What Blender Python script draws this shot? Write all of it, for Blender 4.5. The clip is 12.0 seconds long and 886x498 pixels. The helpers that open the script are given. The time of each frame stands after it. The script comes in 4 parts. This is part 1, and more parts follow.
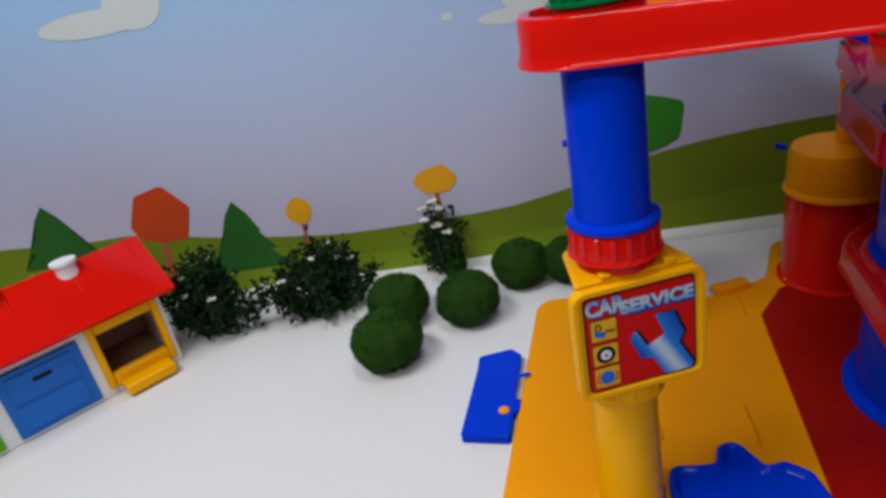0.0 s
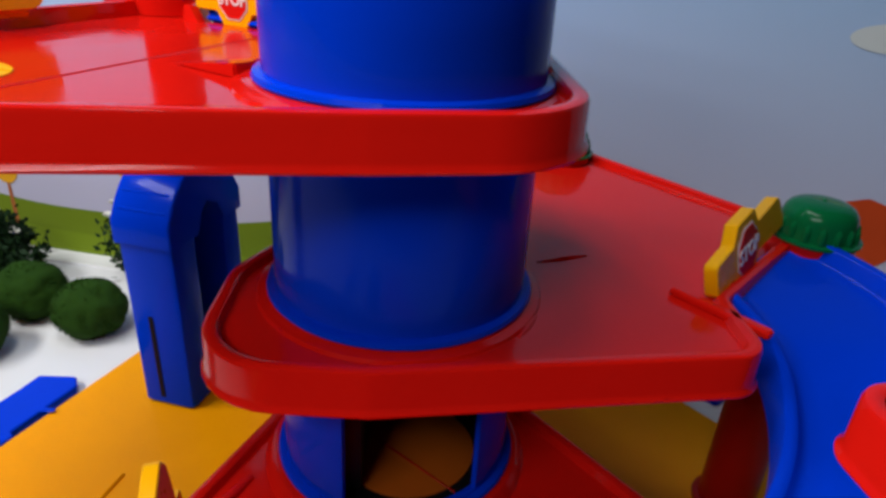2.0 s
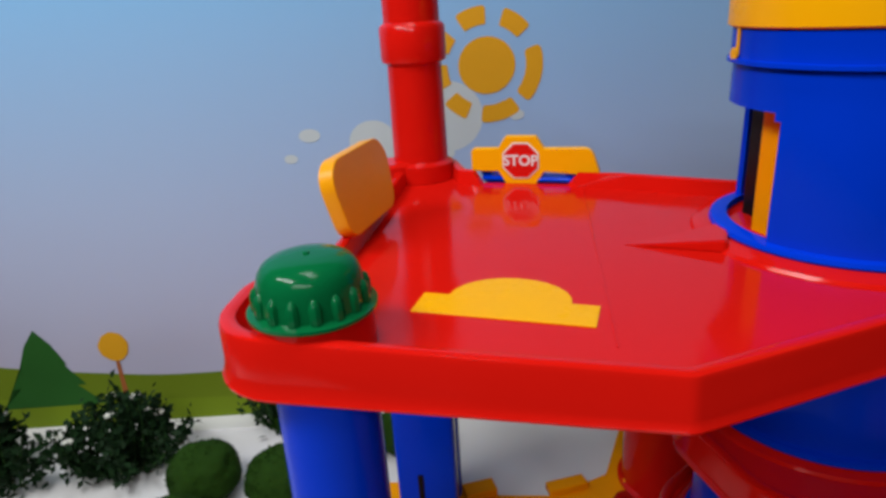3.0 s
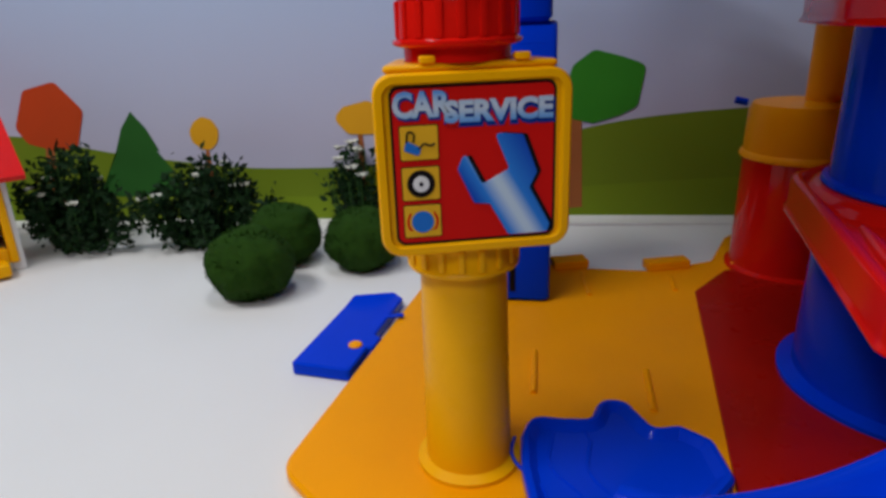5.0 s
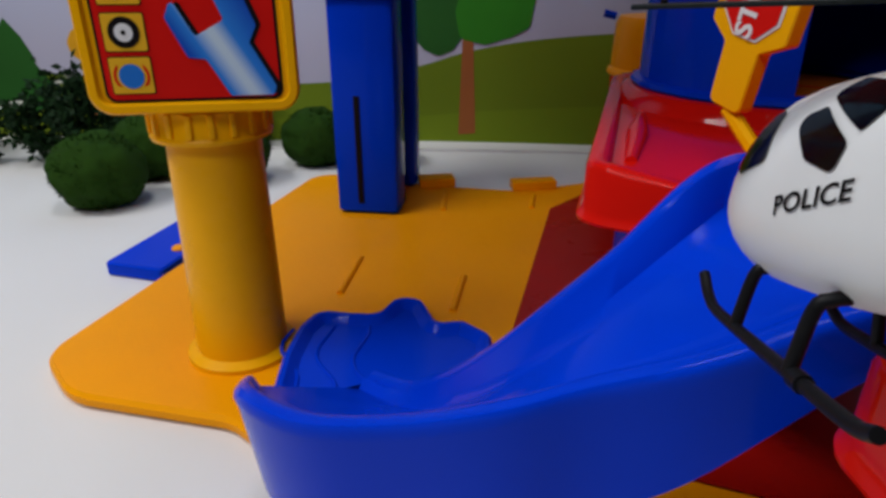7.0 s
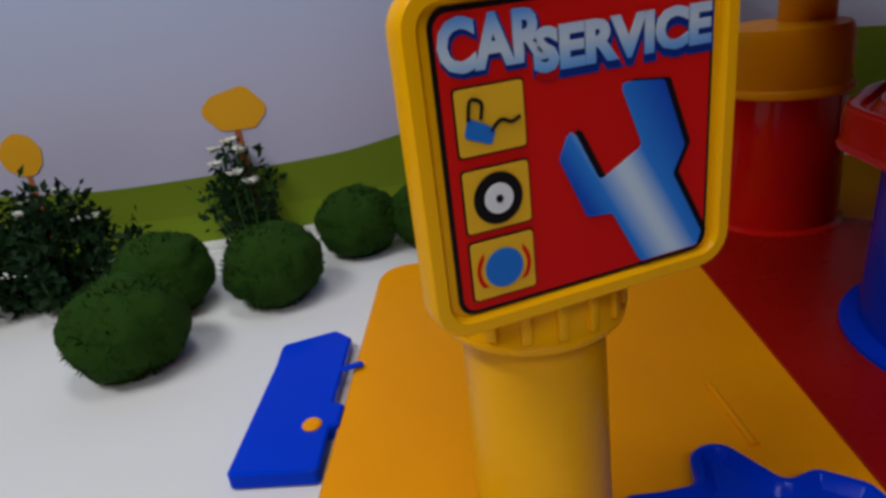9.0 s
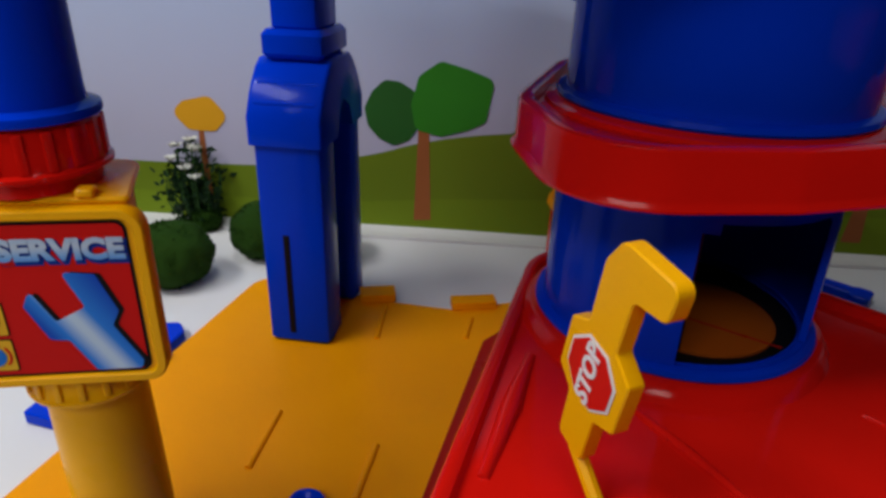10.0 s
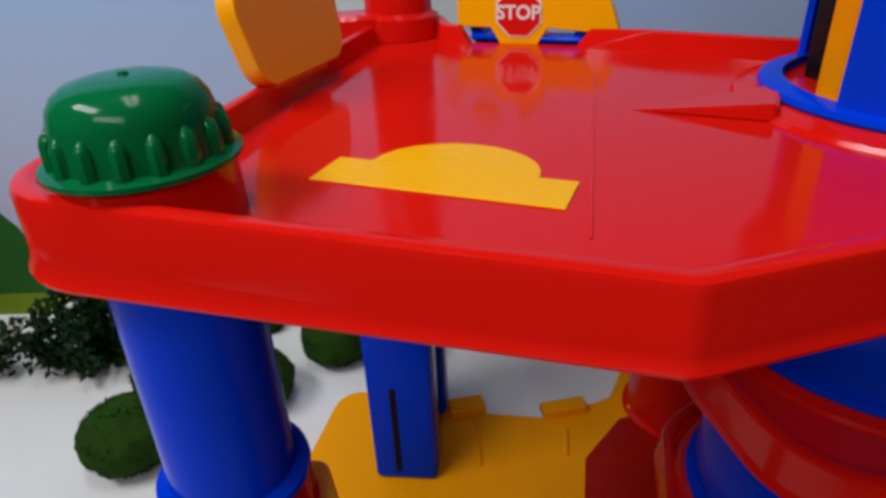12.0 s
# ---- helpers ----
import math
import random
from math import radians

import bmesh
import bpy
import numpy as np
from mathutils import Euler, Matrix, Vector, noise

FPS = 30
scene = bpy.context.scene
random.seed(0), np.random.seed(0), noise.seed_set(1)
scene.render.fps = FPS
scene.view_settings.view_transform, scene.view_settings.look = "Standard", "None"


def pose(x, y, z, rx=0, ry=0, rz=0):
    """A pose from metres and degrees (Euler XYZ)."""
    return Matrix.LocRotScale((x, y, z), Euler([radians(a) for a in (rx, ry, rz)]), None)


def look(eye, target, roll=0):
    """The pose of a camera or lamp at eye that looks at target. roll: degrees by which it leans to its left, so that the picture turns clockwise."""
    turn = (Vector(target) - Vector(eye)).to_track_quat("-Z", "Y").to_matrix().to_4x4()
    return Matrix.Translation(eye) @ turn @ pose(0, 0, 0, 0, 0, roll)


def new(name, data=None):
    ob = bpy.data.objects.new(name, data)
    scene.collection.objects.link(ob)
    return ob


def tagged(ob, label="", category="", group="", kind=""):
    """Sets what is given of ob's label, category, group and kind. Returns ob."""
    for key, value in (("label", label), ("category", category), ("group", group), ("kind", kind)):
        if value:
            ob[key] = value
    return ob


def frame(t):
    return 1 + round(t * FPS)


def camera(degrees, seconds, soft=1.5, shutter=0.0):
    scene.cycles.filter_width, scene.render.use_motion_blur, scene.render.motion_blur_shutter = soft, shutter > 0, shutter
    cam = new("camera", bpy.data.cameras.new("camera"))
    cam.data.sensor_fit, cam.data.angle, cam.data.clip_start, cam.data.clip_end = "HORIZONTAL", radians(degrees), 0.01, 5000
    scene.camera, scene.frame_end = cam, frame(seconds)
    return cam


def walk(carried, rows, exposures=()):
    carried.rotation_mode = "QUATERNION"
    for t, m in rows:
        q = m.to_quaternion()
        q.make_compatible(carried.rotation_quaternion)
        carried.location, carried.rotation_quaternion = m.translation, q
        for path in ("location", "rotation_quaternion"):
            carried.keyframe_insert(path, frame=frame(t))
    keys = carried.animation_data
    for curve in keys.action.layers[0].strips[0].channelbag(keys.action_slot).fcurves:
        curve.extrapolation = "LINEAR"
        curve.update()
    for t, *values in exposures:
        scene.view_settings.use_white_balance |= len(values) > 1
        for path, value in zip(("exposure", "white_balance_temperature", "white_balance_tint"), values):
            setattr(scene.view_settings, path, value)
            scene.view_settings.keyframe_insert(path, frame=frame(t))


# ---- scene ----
# ---------------------------------------------------------------- camera
PATH = [
    (0, (-0.1671, -0.3787, 0.4436), (-0.0788, 0.5257, 0.0260), -11.27),
    (0.5, (0.0145, -0.3958, 0.4138), (0.0476, 0.4956, -0.0381), -7.62),
    (0.7, (0.0886, -0.3990, 0.4111), (0.1101, 0.4888, -0.0486), -6.20),
    (1, (0.1910, -0.3902, 0.4101), (0.2161, 0.4936, -0.0571), -3.22),
    (1.2, (0.2540, -0.3801, 0.4164), (0.2782, 0.5003, -0.0573), -1.48),
    (1.5, (0.3304, -0.3600, 0.4295), (0.3652, 0.5193, -0.0455), 0.91),
    (2, (0.3525, -0.3263, 0.4554), (0.4084, 0.5723, 0.0203), 3.28),
    (2.2, (0.3105, -0.3123, 0.4730), (0.3703, 0.5933, 0.0531), 1.89),
    (2.5, (0.2160, -0.2959, 0.5029), (0.3194, 0.6195, 0.1137), -0.90),
    (2.7, (0.1264, -0.2865, 0.5273), (0.2984, 0.6237, 0.1505), -1.69),
    (2.8, (0.0794, -0.2745, 0.5291), (0.2810, 0.6353, 0.1664), -2.01),
    (3, (-0.0083, -0.2720, 0.5327), (0.2109, 0.6376, 0.1798), -3.67),
    (3.3, (-0.1225, -0.2672, 0.5003), (0.1029, 0.6391, 0.1430), -4.84),
    (3.5, (-0.1656, -0.2512, 0.4566), (0.0609, 0.6586, 0.1089), -5.03),
    (3.7, (-0.1984, -0.2443, 0.4056), (0.0319, 0.6709, 0.0747), -5.16),
    (5.3, (0.0127, -0.3579, 0.2285), (0.0888, 0.5780, -0.1155), -1.08),
    (5.5, (0.0640, -0.3729, 0.2253), (0.1254, 0.5617, -0.1251), -0.28),
    (6, (0.1701, -0.3742, 0.2175), (0.2393, 0.5588, -0.1355), 2.12),
    (6.22, (0.1810, -0.3705, 0.2145), (0.2580, 0.5595, -0.1420), 2.15),
    (6.5, (0.1704, -0.3600, 0.2049), (0.2609, 0.5694, -0.1531), 1.48),
    (6.7, (0.1368, -0.3546, 0.1959), (0.2370, 0.5678, -0.1770), 1.00),
    (7, (0.0733, -0.3434, 0.1849), (0.2082, 0.5636, -0.2139), -0.12),
    (7.2, (0.0300, -0.3264, 0.1738), (0.1982, 0.5668, -0.2432), -1.03),
    (8.8, (-0.1310, -0.1368, 0.1909), (0.1767, 0.7283, -0.2054), -7.67),
    (9, (-0.0964, -0.1526, 0.2121), (0.2004, 0.7221, -0.1710), -7.22),
    (9.5, (0.0026, -0.2230, 0.2726), (0.2446, 0.6651, -0.1180), -3.32),
    (10, (0.1455, -0.2901, 0.3232), (0.2810, 0.6048, -0.1020), 1.87),
    (10.5, (0.2601, -0.3155, 0.3620), (0.3530, 0.5742, -0.0849), 5.31),
    (11, (0.2840, -0.2872, 0.4054), (0.3726, 0.6209, -0.0040), 6.89),
    (11.5, (0.2010, -0.2365, 0.4240), (0.3046, 0.6785, 0.0341), 2.27),
    (12, (0.0575, -0.1952, 0.4696), (0.2059, 0.6722, -0.0054), -2.71),
]
LENS = 68.77
cam = camera(LENS, 12.0, soft=3.1)
walk(cam, [(t, look(e, g, r)) for t, e, g, r in PATH],
     [(0.0, -0.40), (0.5, -0.34), (1.0, -0.20), (1.5, 0.0), (2.0, 0.06), (2.5, -0.08), (3.0, -0.32), (3.5, -0.44), (5.5, -0.44), (6.0, -0.24), (6.5, -0.27), (7.0, -0.46),
      (9.0, -0.64), (9.5, -0.50), (10.0, -0.36), (10.5, -0.06), (11.0, 0.02), (11.5, -0.16), (12.0, -0.46)])

# ---------------------------------------------------------------- light
world = bpy.data.worlds.new("room_air")
scene.world = world
world.use_nodes = True
world.node_tree.nodes["Background"].inputs[0].default_value = (0.75, 0.85, 1.0, 1)
world.node_tree.nodes["Background"].inputs[1].default_value = 0.3
scene.view_settings.exposure = 0.0


def area(name, at, to, w, h, watts, colour):
    data = bpy.data.lights.new(name, "AREA")
    data.shape, data.size, data.size_y, data.energy, data.color = "RECTANGLE", w, h, watts, colour
    ob = new(name, data)
    ob.matrix_world = look(at, to)
    return ob


# twin-tube lamps hung over the table: place, aim, watts for each tube
PENDANTS = (((-0.90, -0.12, 1.50), (-0.15, 0.30, 0.15), 10.2), ((-0.42, -1.00, 1.20), (0.18, 0.05, 0.15), 4.0), ((0.03, -0.04, 1.72), (0.15, 0.0, 0.1), 4.6))
for at, to, watts in PENDANTS:
    m = look(at, to)
    for dy in (-0.07, 0.07):
        area("tube_light", m @ Vector((0, dy, 0)), m @ Vector((0, dy, -1)), 0.9, 0.05, watts, (0.97, 0.98, 1.0))


# ---------------------------------------------------------------- materials
def mat(name, colour, rough=0.5, metal=0.0, vary=0.06, scale=40.0, bump=0.0, bump_scale=300.0, spec=0.22, coat=0.0, wear=0.0):
    """A painted or moulded surface: two scales of colour change, fine relief and uneven gloss."""
    m = bpy.data.materials.new(name)
    m.use_nodes = True
    nt = m.node_tree
    bsdf = nt.nodes["Principled BSDF"]
    tc = nt.nodes.new("ShaderNodeTexCoord")
    n1, n2 = nt.nodes.new("ShaderNodeTexNoise"), nt.nodes.new("ShaderNodeTexNoise")
    n1.inputs["Scale"].default_value, n1.inputs["Detail"].default_value = scale, 4
    n2.inputs["Scale"].default_value, n2.inputs["Detail"].default_value = scale * 0.13, 2
    mix = nt.nodes.new("ShaderNodeMix")
    mix.data_type = "RGBA"
    c = Vector(colour)
    mix.inputs["A"].default_value = (*(c * (1 - vary)), 1)
    mix.inputs["B"].default_value = (*[min(1, v * (1 + vary)) for v in c], 1)
    add = nt.nodes.new("ShaderNodeMath")
    add.operation = "MULTIPLY_ADD"
    add.inputs[1].default_value = 0.5
    half = nt.nodes.new("ShaderNodeMath")
    half.operation = "MULTIPLY"
    half.inputs[1].default_value = 0.5
    for n in (n1, n2):
        nt.links.new(tc.outputs["Object"], n.inputs["Vector"])
    nt.links.new(n2.outputs["Fac"], half.inputs[0])
    nt.links.new(n1.outputs["Fac"], add.inputs[0])
    nt.links.new(half.outputs[0], add.inputs[2])
    nt.links.new(add.outputs[0], mix.inputs["Factor"])
    nt.links.new(mix.outputs["Result"], bsdf.inputs["Base Color"])
    r = nt.nodes.new("ShaderNodeMapRange")
    r.inputs["From Min"].default_value, r.inputs["From Max"].default_value = 0.3, 0.7
    r.inputs["To Min"].default_value, r.inputs["To Max"].default_value = max(0.02, rough - 0.06), min(1, rough + 0.08)
    nt.links.new(n1.outputs["Fac"], r.inputs["Value"])
    nt.links.new(r.outputs[0], bsdf.inputs["Roughness"])
    bsdf.inputs["Metallic"].default_value = metal
    bsdf.inputs["Specular IOR Level"].default_value = spec
    bsdf.inputs["Coat Weight"].default_value = coat
    if bump:
        n3, b = nt.nodes.new("ShaderNodeTexNoise"), nt.nodes.new("ShaderNodeBump")
        n3.inputs["Scale"].default_value, n3.inputs["Detail"].default_value = bump_scale, 5
        b.inputs["Strength"].default_value, b.inputs["Distance"].default_value = bump, 0.001
        nt.links.new(tc.outputs["Object"], n3.inputs["Vector"])
        nt.links.new(n3.outputs["Fac"], b.inputs["Height"])
        nt.links.new(b.outputs["Normal"], bsdf.inputs["Normal"])
    return m


def sheet_sky():
    """Printed paper: blue at the top, lavender grey lower down, with a faint weave."""
    m = mat("printed_sky", (0.4, 0.45, 0.6), 0.7, vary=0.02, scale=30, bump=0.15, bump_scale=500, spec=0.2)
    nt = m.node_tree
    bsdf = nt.nodes["Principled BSDF"]
    tc, sep, ramp = nt.nodes.new("ShaderNodeTexCoord"), nt.nodes.new("ShaderNodeSeparateXYZ"), nt.nodes.new("ShaderNodeValToRGB")
    nt.links.new(tc.outputs["Object"], sep.inputs[0])
    nt.links.new(sep.outputs["Z"], ramp.inputs[0])
    ramp.color_ramp.elements[0].position, ramp.color_ramp.elements[0].color = 0.08, (0.50, 0.48, 0.61, 1)
    ramp.color_ramp.elements[1].position, ramp.color_ramp.elements[1].color = 0.62, (0.20, 0.47, 0.76, 1)
    e = ramp.color_ramp.elements.new(0.3)
    e.color = (0.40, 0.49, 0.68, 1)
    nt.links.new(ramp.outputs[0], bsdf.inputs["Base Color"])
    return m


RED = mat("red_plastic", (0.66, 0.008, 0.0040), 0.10, vary=0.05, scale=30, bump=0.02, bump_scale=60, spec=0.18)
BLUE = mat("blue_plastic", (0.0004, 0.040, 0.62), 0.13, vary=0.06, scale=30, bump=0.015, bump_scale=60, spec=0.055)
YELLOW = mat("yellow_plastic", (0.92, 0.34, 0.0006), 0.34, vary=0.05, scale=30, bump=0.04, bump_scale=90, spec=0.08)
YELLOW2 = mat("pale_yellow_plastic", (0.90, 0.42, 0.001), 0.3, vary=0.05, scale=30, bump=0.03, bump_scale=90, spec=0.10)
GREEN = mat("green_plastic", (0.002, 0.125, 0.036), 0.1, vary=0.06, scale=30, spec=0.16)
DARKRED = mat("maroon_plastic", (0.36, 0.006, 0.002), 0.3, vary=0.08, scale=30, spec=0.15)
LIFTBASE = mat("brown_orange_plastic", (0.36, 0.075, 0.005), 0.4, vary=0.08, scale=30, spec=0.15)
WHITE = mat("white_enamel", (0.82, 0.83, 0.83), 0.3, vary=0.03, scale=50, bump=0.06, bump_scale=150, coat=0.2)
SHELL = mat("white_moulded_plastic", (0.78, 0.79, 0.79), 0.34, vary=0.02, scale=12, bump=0.02, bump_scale=40, coat=0.1)
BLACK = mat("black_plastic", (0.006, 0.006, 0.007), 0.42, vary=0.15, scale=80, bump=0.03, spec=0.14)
ROTOR = mat("grey_black_plastic", (0.009, 0.012, 0.012), 0.46, vary=0.2, scale=90, bump=0.12, spec=0.14)
GLASS = mat("smoked_window", (0.003, 0.003, 0.004), 0.12, vary=0.1, scale=50, spec=0.15)
CLOTH = mat("white_tabletop", (0.74, 0.73, 0.715), 0.6, vary=0.02, scale=12, bump=0.1, bump_scale=400, spec=0.3)
INK_RED = mat("red_ink", (0.64, 0.009, 0.006), 0.4, vary=0.05, scale=60, spec=0.06)
INK_BLACK = mat("black_ink", (0.01, 0.008, 0.008), 0.4, vary=0.1, scale=60, spec=0.06)
INK_YELLOW = mat("yellow_ink", (0.78, 0.42, 0.02), 0.4, vary=0.05, scale=60, spec=0.06)
INK_BLUE = mat("blue_ink", (0.02, 0.16, 0.55), 0.4, vary=0.1, scale=60, spec=0.06)
INK_WHITE = mat("white_ink", (0.75, 0.74, 0.72), 0.4, vary=0.04, scale=60)
INK_DEEP = mat("deep_blue_ink", (0.008, 0.035, 0.25), 0.4, vary=0.1, scale=60, spec=0.06)
PAINT_ORANGE = mat("orange_print", (0.74, 0.35, 0.01), 0.7, vary=0.06, scale=40)
PAINT_CLOUD = mat("cloud_print", (0.55, 0.60, 0.60), 0.7, vary=0.05, scale=25)
PAINT_HILL = mat("hill_print", (0.150, 0.215, 0.008), 0.7, vary=0.09, scale=14)
PAINT_HILL2 = mat("far_hill_print", (0.175, 0.255, 0.009), 0.7, vary=0.09, scale=14)
PAINT_LEAF = mat("leaf_print", (0.030, 0.22, 0.012), 0.7, vary=0.25, scale=18)
PAINT_LEAF2 = mat("dark_leaf_print", (0.02, 0.11, 0.015), 0.7, vary=0.25, scale=18)
PAINT_RED = mat("red_tree_print", (0.52, 0.055, 0.008), 0.7, vary=0.2, scale=18)
PAINT_TRUNK = mat("trunk_print", (0.36, 0.11, 0.03), 0.7, vary=0.2, scale=30)
def fade(name, stops, axis, rough=0.4):
    """Printed ink that fades from colour to colour along one local axis; stops of (place, colour)."""
    m = mat(name, (0.3, 0.4, 0.7), rough, vary=0.04, scale=60, spec=0.08)
    nt = m.node_tree
    tc, dot, ramp = nt.nodes.new("ShaderNodeTexCoord"), nt.nodes.new("ShaderNodeVectorMath"), nt.nodes.new("ShaderNodeValToRGB")
    dot.operation = "DOT_PRODUCT"
    lo, hi = stops[0][0], stops[-1][0]
    dot.inputs[1].default_value = axis
    span = nt.nodes.new("ShaderNodeMapRange")
    span.inputs["From Min"].default_value, span.inputs["From Max"].default_value = lo, hi
    nt.links.new(tc.outputs["Object"], dot.inputs[0])
    nt.links.new(dot.outputs["Value"], span.inputs["Value"])
    nt.links.new(span.outputs[0], ramp.inputs[0])
    els = ramp.color_ramp.elements
    els[0].color, els[1].color = (*stops[0][1], 1), (*stops[-1][1], 1)
    for p, c in stops[1:-1]:
        els.new((p - lo) / (hi - lo)).color = (*c, 1)
    nt.links.new(ramp.outputs[0], nt.nodes["Principled BSDF"].inputs["Base Color"])
    return m


SKY = sheet_sky()
DEEPBLUE, MIDBLUE, ICE = (0.01, 0.07, 0.46), (0.03, 0.22, 0.68), (0.55, 0.68, 0.78)
WRENCH = fade("wrench_ink", ((0.0735, DEEPBLUE), (0.0800, MIDBLUE), (0.0875, ICE), (0.0900, ICE), (0.0965, MIDBLUE), (0.1110, DEEPBLUE)), (0.864, 0.0, 0.504))
LETTER = fade("letter_ink", ((0.1850, MIDBLUE), (0.1895, (0.22, 0.42, 0.70)), (0.1940, (0.52, 0.60, 0.68)), (0.1980, (0.42, 0.54, 0.68)), (0.2030, (0.10, 0.30, 0.68))), (0, 0, 1.0))
MOSS = mat("moss", (0.018, 0.052, 0.005), 0.9, vary=0.5, scale=160, bump=0.8, bump_scale=900, spec=0.1)
FOLIAGE = mat("dark_foliage", (0.007, 0.026, 0.006), 0.65, vary=0.5, scale=120, spec=0.15)
STEM = mat("stem_green", (0.035, 0.10, 0.02), 0.6, vary=0.3, scale=120)
PETAL = mat("white_petal", (0.70, 0.70, 0.62), 0.6, vary=0.1, scale=90)
SUNBALL = mat("yellow_petal", (0.80, 0.50, 0.01), 0.6, vary=0.2, scale=60)
PAINT_FLAP = mat("orange_plastic", (0.90, 0.36, 0.002), 0.35, vary=0.05, scale=30, spec=0.25)
BLUEDOOR = mat("door_blue", (0.01, 0.14, 0.55), 0.35, vary=0.05, scale=40)
GREENDOOR = mat("door_green", (0.10, 0.42, 0.01), 0.35, vary=0.05, scale=40)
# near black so that the unseen walls and ceiling return little light
WALLPAINT = mat("wall_paint", (0.04, 0.04, 0.045), 0.8, vary=0.03, scale=4, bump=0.1, bump_scale=120)
FLOORWOOD = mat("floor_laminate", (0.25, 0.16, 0.09), 0.5, vary=0.2, scale=9)
TABLEWOOD = mat("table_wood", (0.30, 0.2, 0.11), 0.5, vary=0.2, scale=30)


# ---------------------------------------------------------------- mesh helpers
def finish(bm, sharp=38):
    bmesh.ops.recalc_face_normals(bm, faces=bm.faces)
    for f in bm.faces:
        f.smooth = True
    for e in bm.edges:
        if len(e.link_faces) != 2 or e.calc_face_angle(0) > radians(sharp):
            e.smooth = False
    return bm


def part(name, bm, material, parent=None, label="", sharp=38):
    finish(bm, sharp)
    me = bpy.data.meshes.new(name)
    bm.to_mesh(me)
    bm.free()
    me.materials.append(material)
    ob = new(name, me)
    if parent is not None:
        ob.parent = parent
    if label:
        tagged(ob, label)
    return ob


def thing(name, label, category, m=Matrix(), group="", kind=""):
    ob = new(name)
    ob.empty_display_size = 0.05
    ob.matrix_basis = m
    return tagged(ob, label, category, group, kind)


def loft(rings, cap=True, closed=True, bm=None):
    bm = bm or bmesh.new()
    vs = [[bm.verts.new(p) for p in r] for r in rings]
    n = len(rings[0])
    for a, b in zip(vs, vs[1:]):
        for i in range(n if closed else n - 1):
            j = (i + 1) % n
            bm.faces.new((a[i], a[j], b[j], b[i]))
    if cap:
        bm.faces.new(vs[0][::-1])
        bm.faces.new(vs[-1])
    return bm


def circle(c, r, z, n=48, a0=0.0):
    return [Vector((c[0] + r * math.cos(a0 + 2 * math.pi * i / n), c[1] + r * math.sin(a0 + 2 * math.pi * i / n), z)) for i in range(n)]


def lathe(c, profile, n=48, cap=True, bm=None):
    """A turned body: profile of (radius, z), bottom to top."""
    return loft([circle(c, r, z, n) for r, z in profile], cap, True, bm)


def rounded(corners, steps=7):
    """An outline from corners (x, y, radius), anticlockwise."""
    out, n = [], len(corners)
    for i in range(n):
        p, a, b = (Vector(corners[k % n][:2]) for k in (i, i - 1, i + 1))
        r = corners[i][2]
        if r <= 0:
            out.append(p)
            continue
        u, v = (a - p).normalized(), (b - p).normalized()
        half = math.acos(max(-1, min(1, u.dot(v)))) / 2
        d = min(r / math.tan(half), 0.49 * (a - p).length, 0.49 * (b - p).length)
        r2 = d * math.tan(half)
        c = p + (u + v).normalized() * (r2 / math.sin(half))
        a0, a1 = ((p + u * d) - c), ((p + v * d) - c)
        t0, t1 = math.atan2(a0.y, a0.x), math.atan2(a1.y, a1.x)
        dt = (t1 - t0 + math.pi) % (2 * math.pi) - math.pi
        out += [c + Vector((math.cos(t0 + dt * k / steps), math.sin(t0 + dt * k / steps))) * r2 for k in range(steps + 1)]
    return out


def inset(outline, d):
    n, out = len(outline), []
    for i in range(n):
        a, p, b = outline[i - 1], outline[i], outline[(i + 1) % n]
        e, f = (p - a).normalized(), (b - p).normalized()
        m = Vector((-e.y, e.x)) + Vector((-f.y, f.x))
        m = m.normalized() if m.length > 1e-6 else Vector((-e.y, e.x))
        out.append(p + m * (d / max(0.5, m.dot(Vector((-e.y, e.x))))))
    return out


def ring(outline, d, z):
    return [Vector((p.x, p.y, z)) for p in inset(outline, d)]


def slab(outline, z0, z1, b=0.001):
    return loft([ring(outline, b, z0), ring(outline, 0, z0 + b), ring(outline, 0, z1 - b), ring(outline, b, z1)])


def box(x0, x1, y0, y1, z0, z1, b=0.001, bm=None):
    bm = bm or bmesh.new()
    o = rounded([(x0, y0, b * 1.5), (x1, y0, b * 1.5), (x1, y1, b * 1.5), (x0, y1, b * 1.5)], 2)
    return loft([ring(o, b, z0), ring(o, 0, z0 + b), ring(o, 0, z1 - b), ring(o, b, z1)], bm=bm)


def bar(points, r, n=8, bm=None, caps=True):
    """A round bar along points; r is one radius or one for each point."""
    pts = [Vector(p) for p in points]
    rr = r if isinstance(r, (list, tuple)) else [r] * len(pts)
    rings, side = [], None
    for i, p in enumerate(pts):
        d = (pts[min(i + 1, len(pts) - 1)] - pts[max(i - 1, 0)]).normalized()
        if side is None:
            side = d.orthogonal().normalized()
        side = (side - d * side.dot(d)).normalized()
        up = d.cross(side)
        rings.append([p + (side * math.cos(2 * math.pi * k / n) + up * math.sin(2 * math.pi * k / n)) * rr[i] for k in range(n)])
    return loft(rings, caps, True, bm)


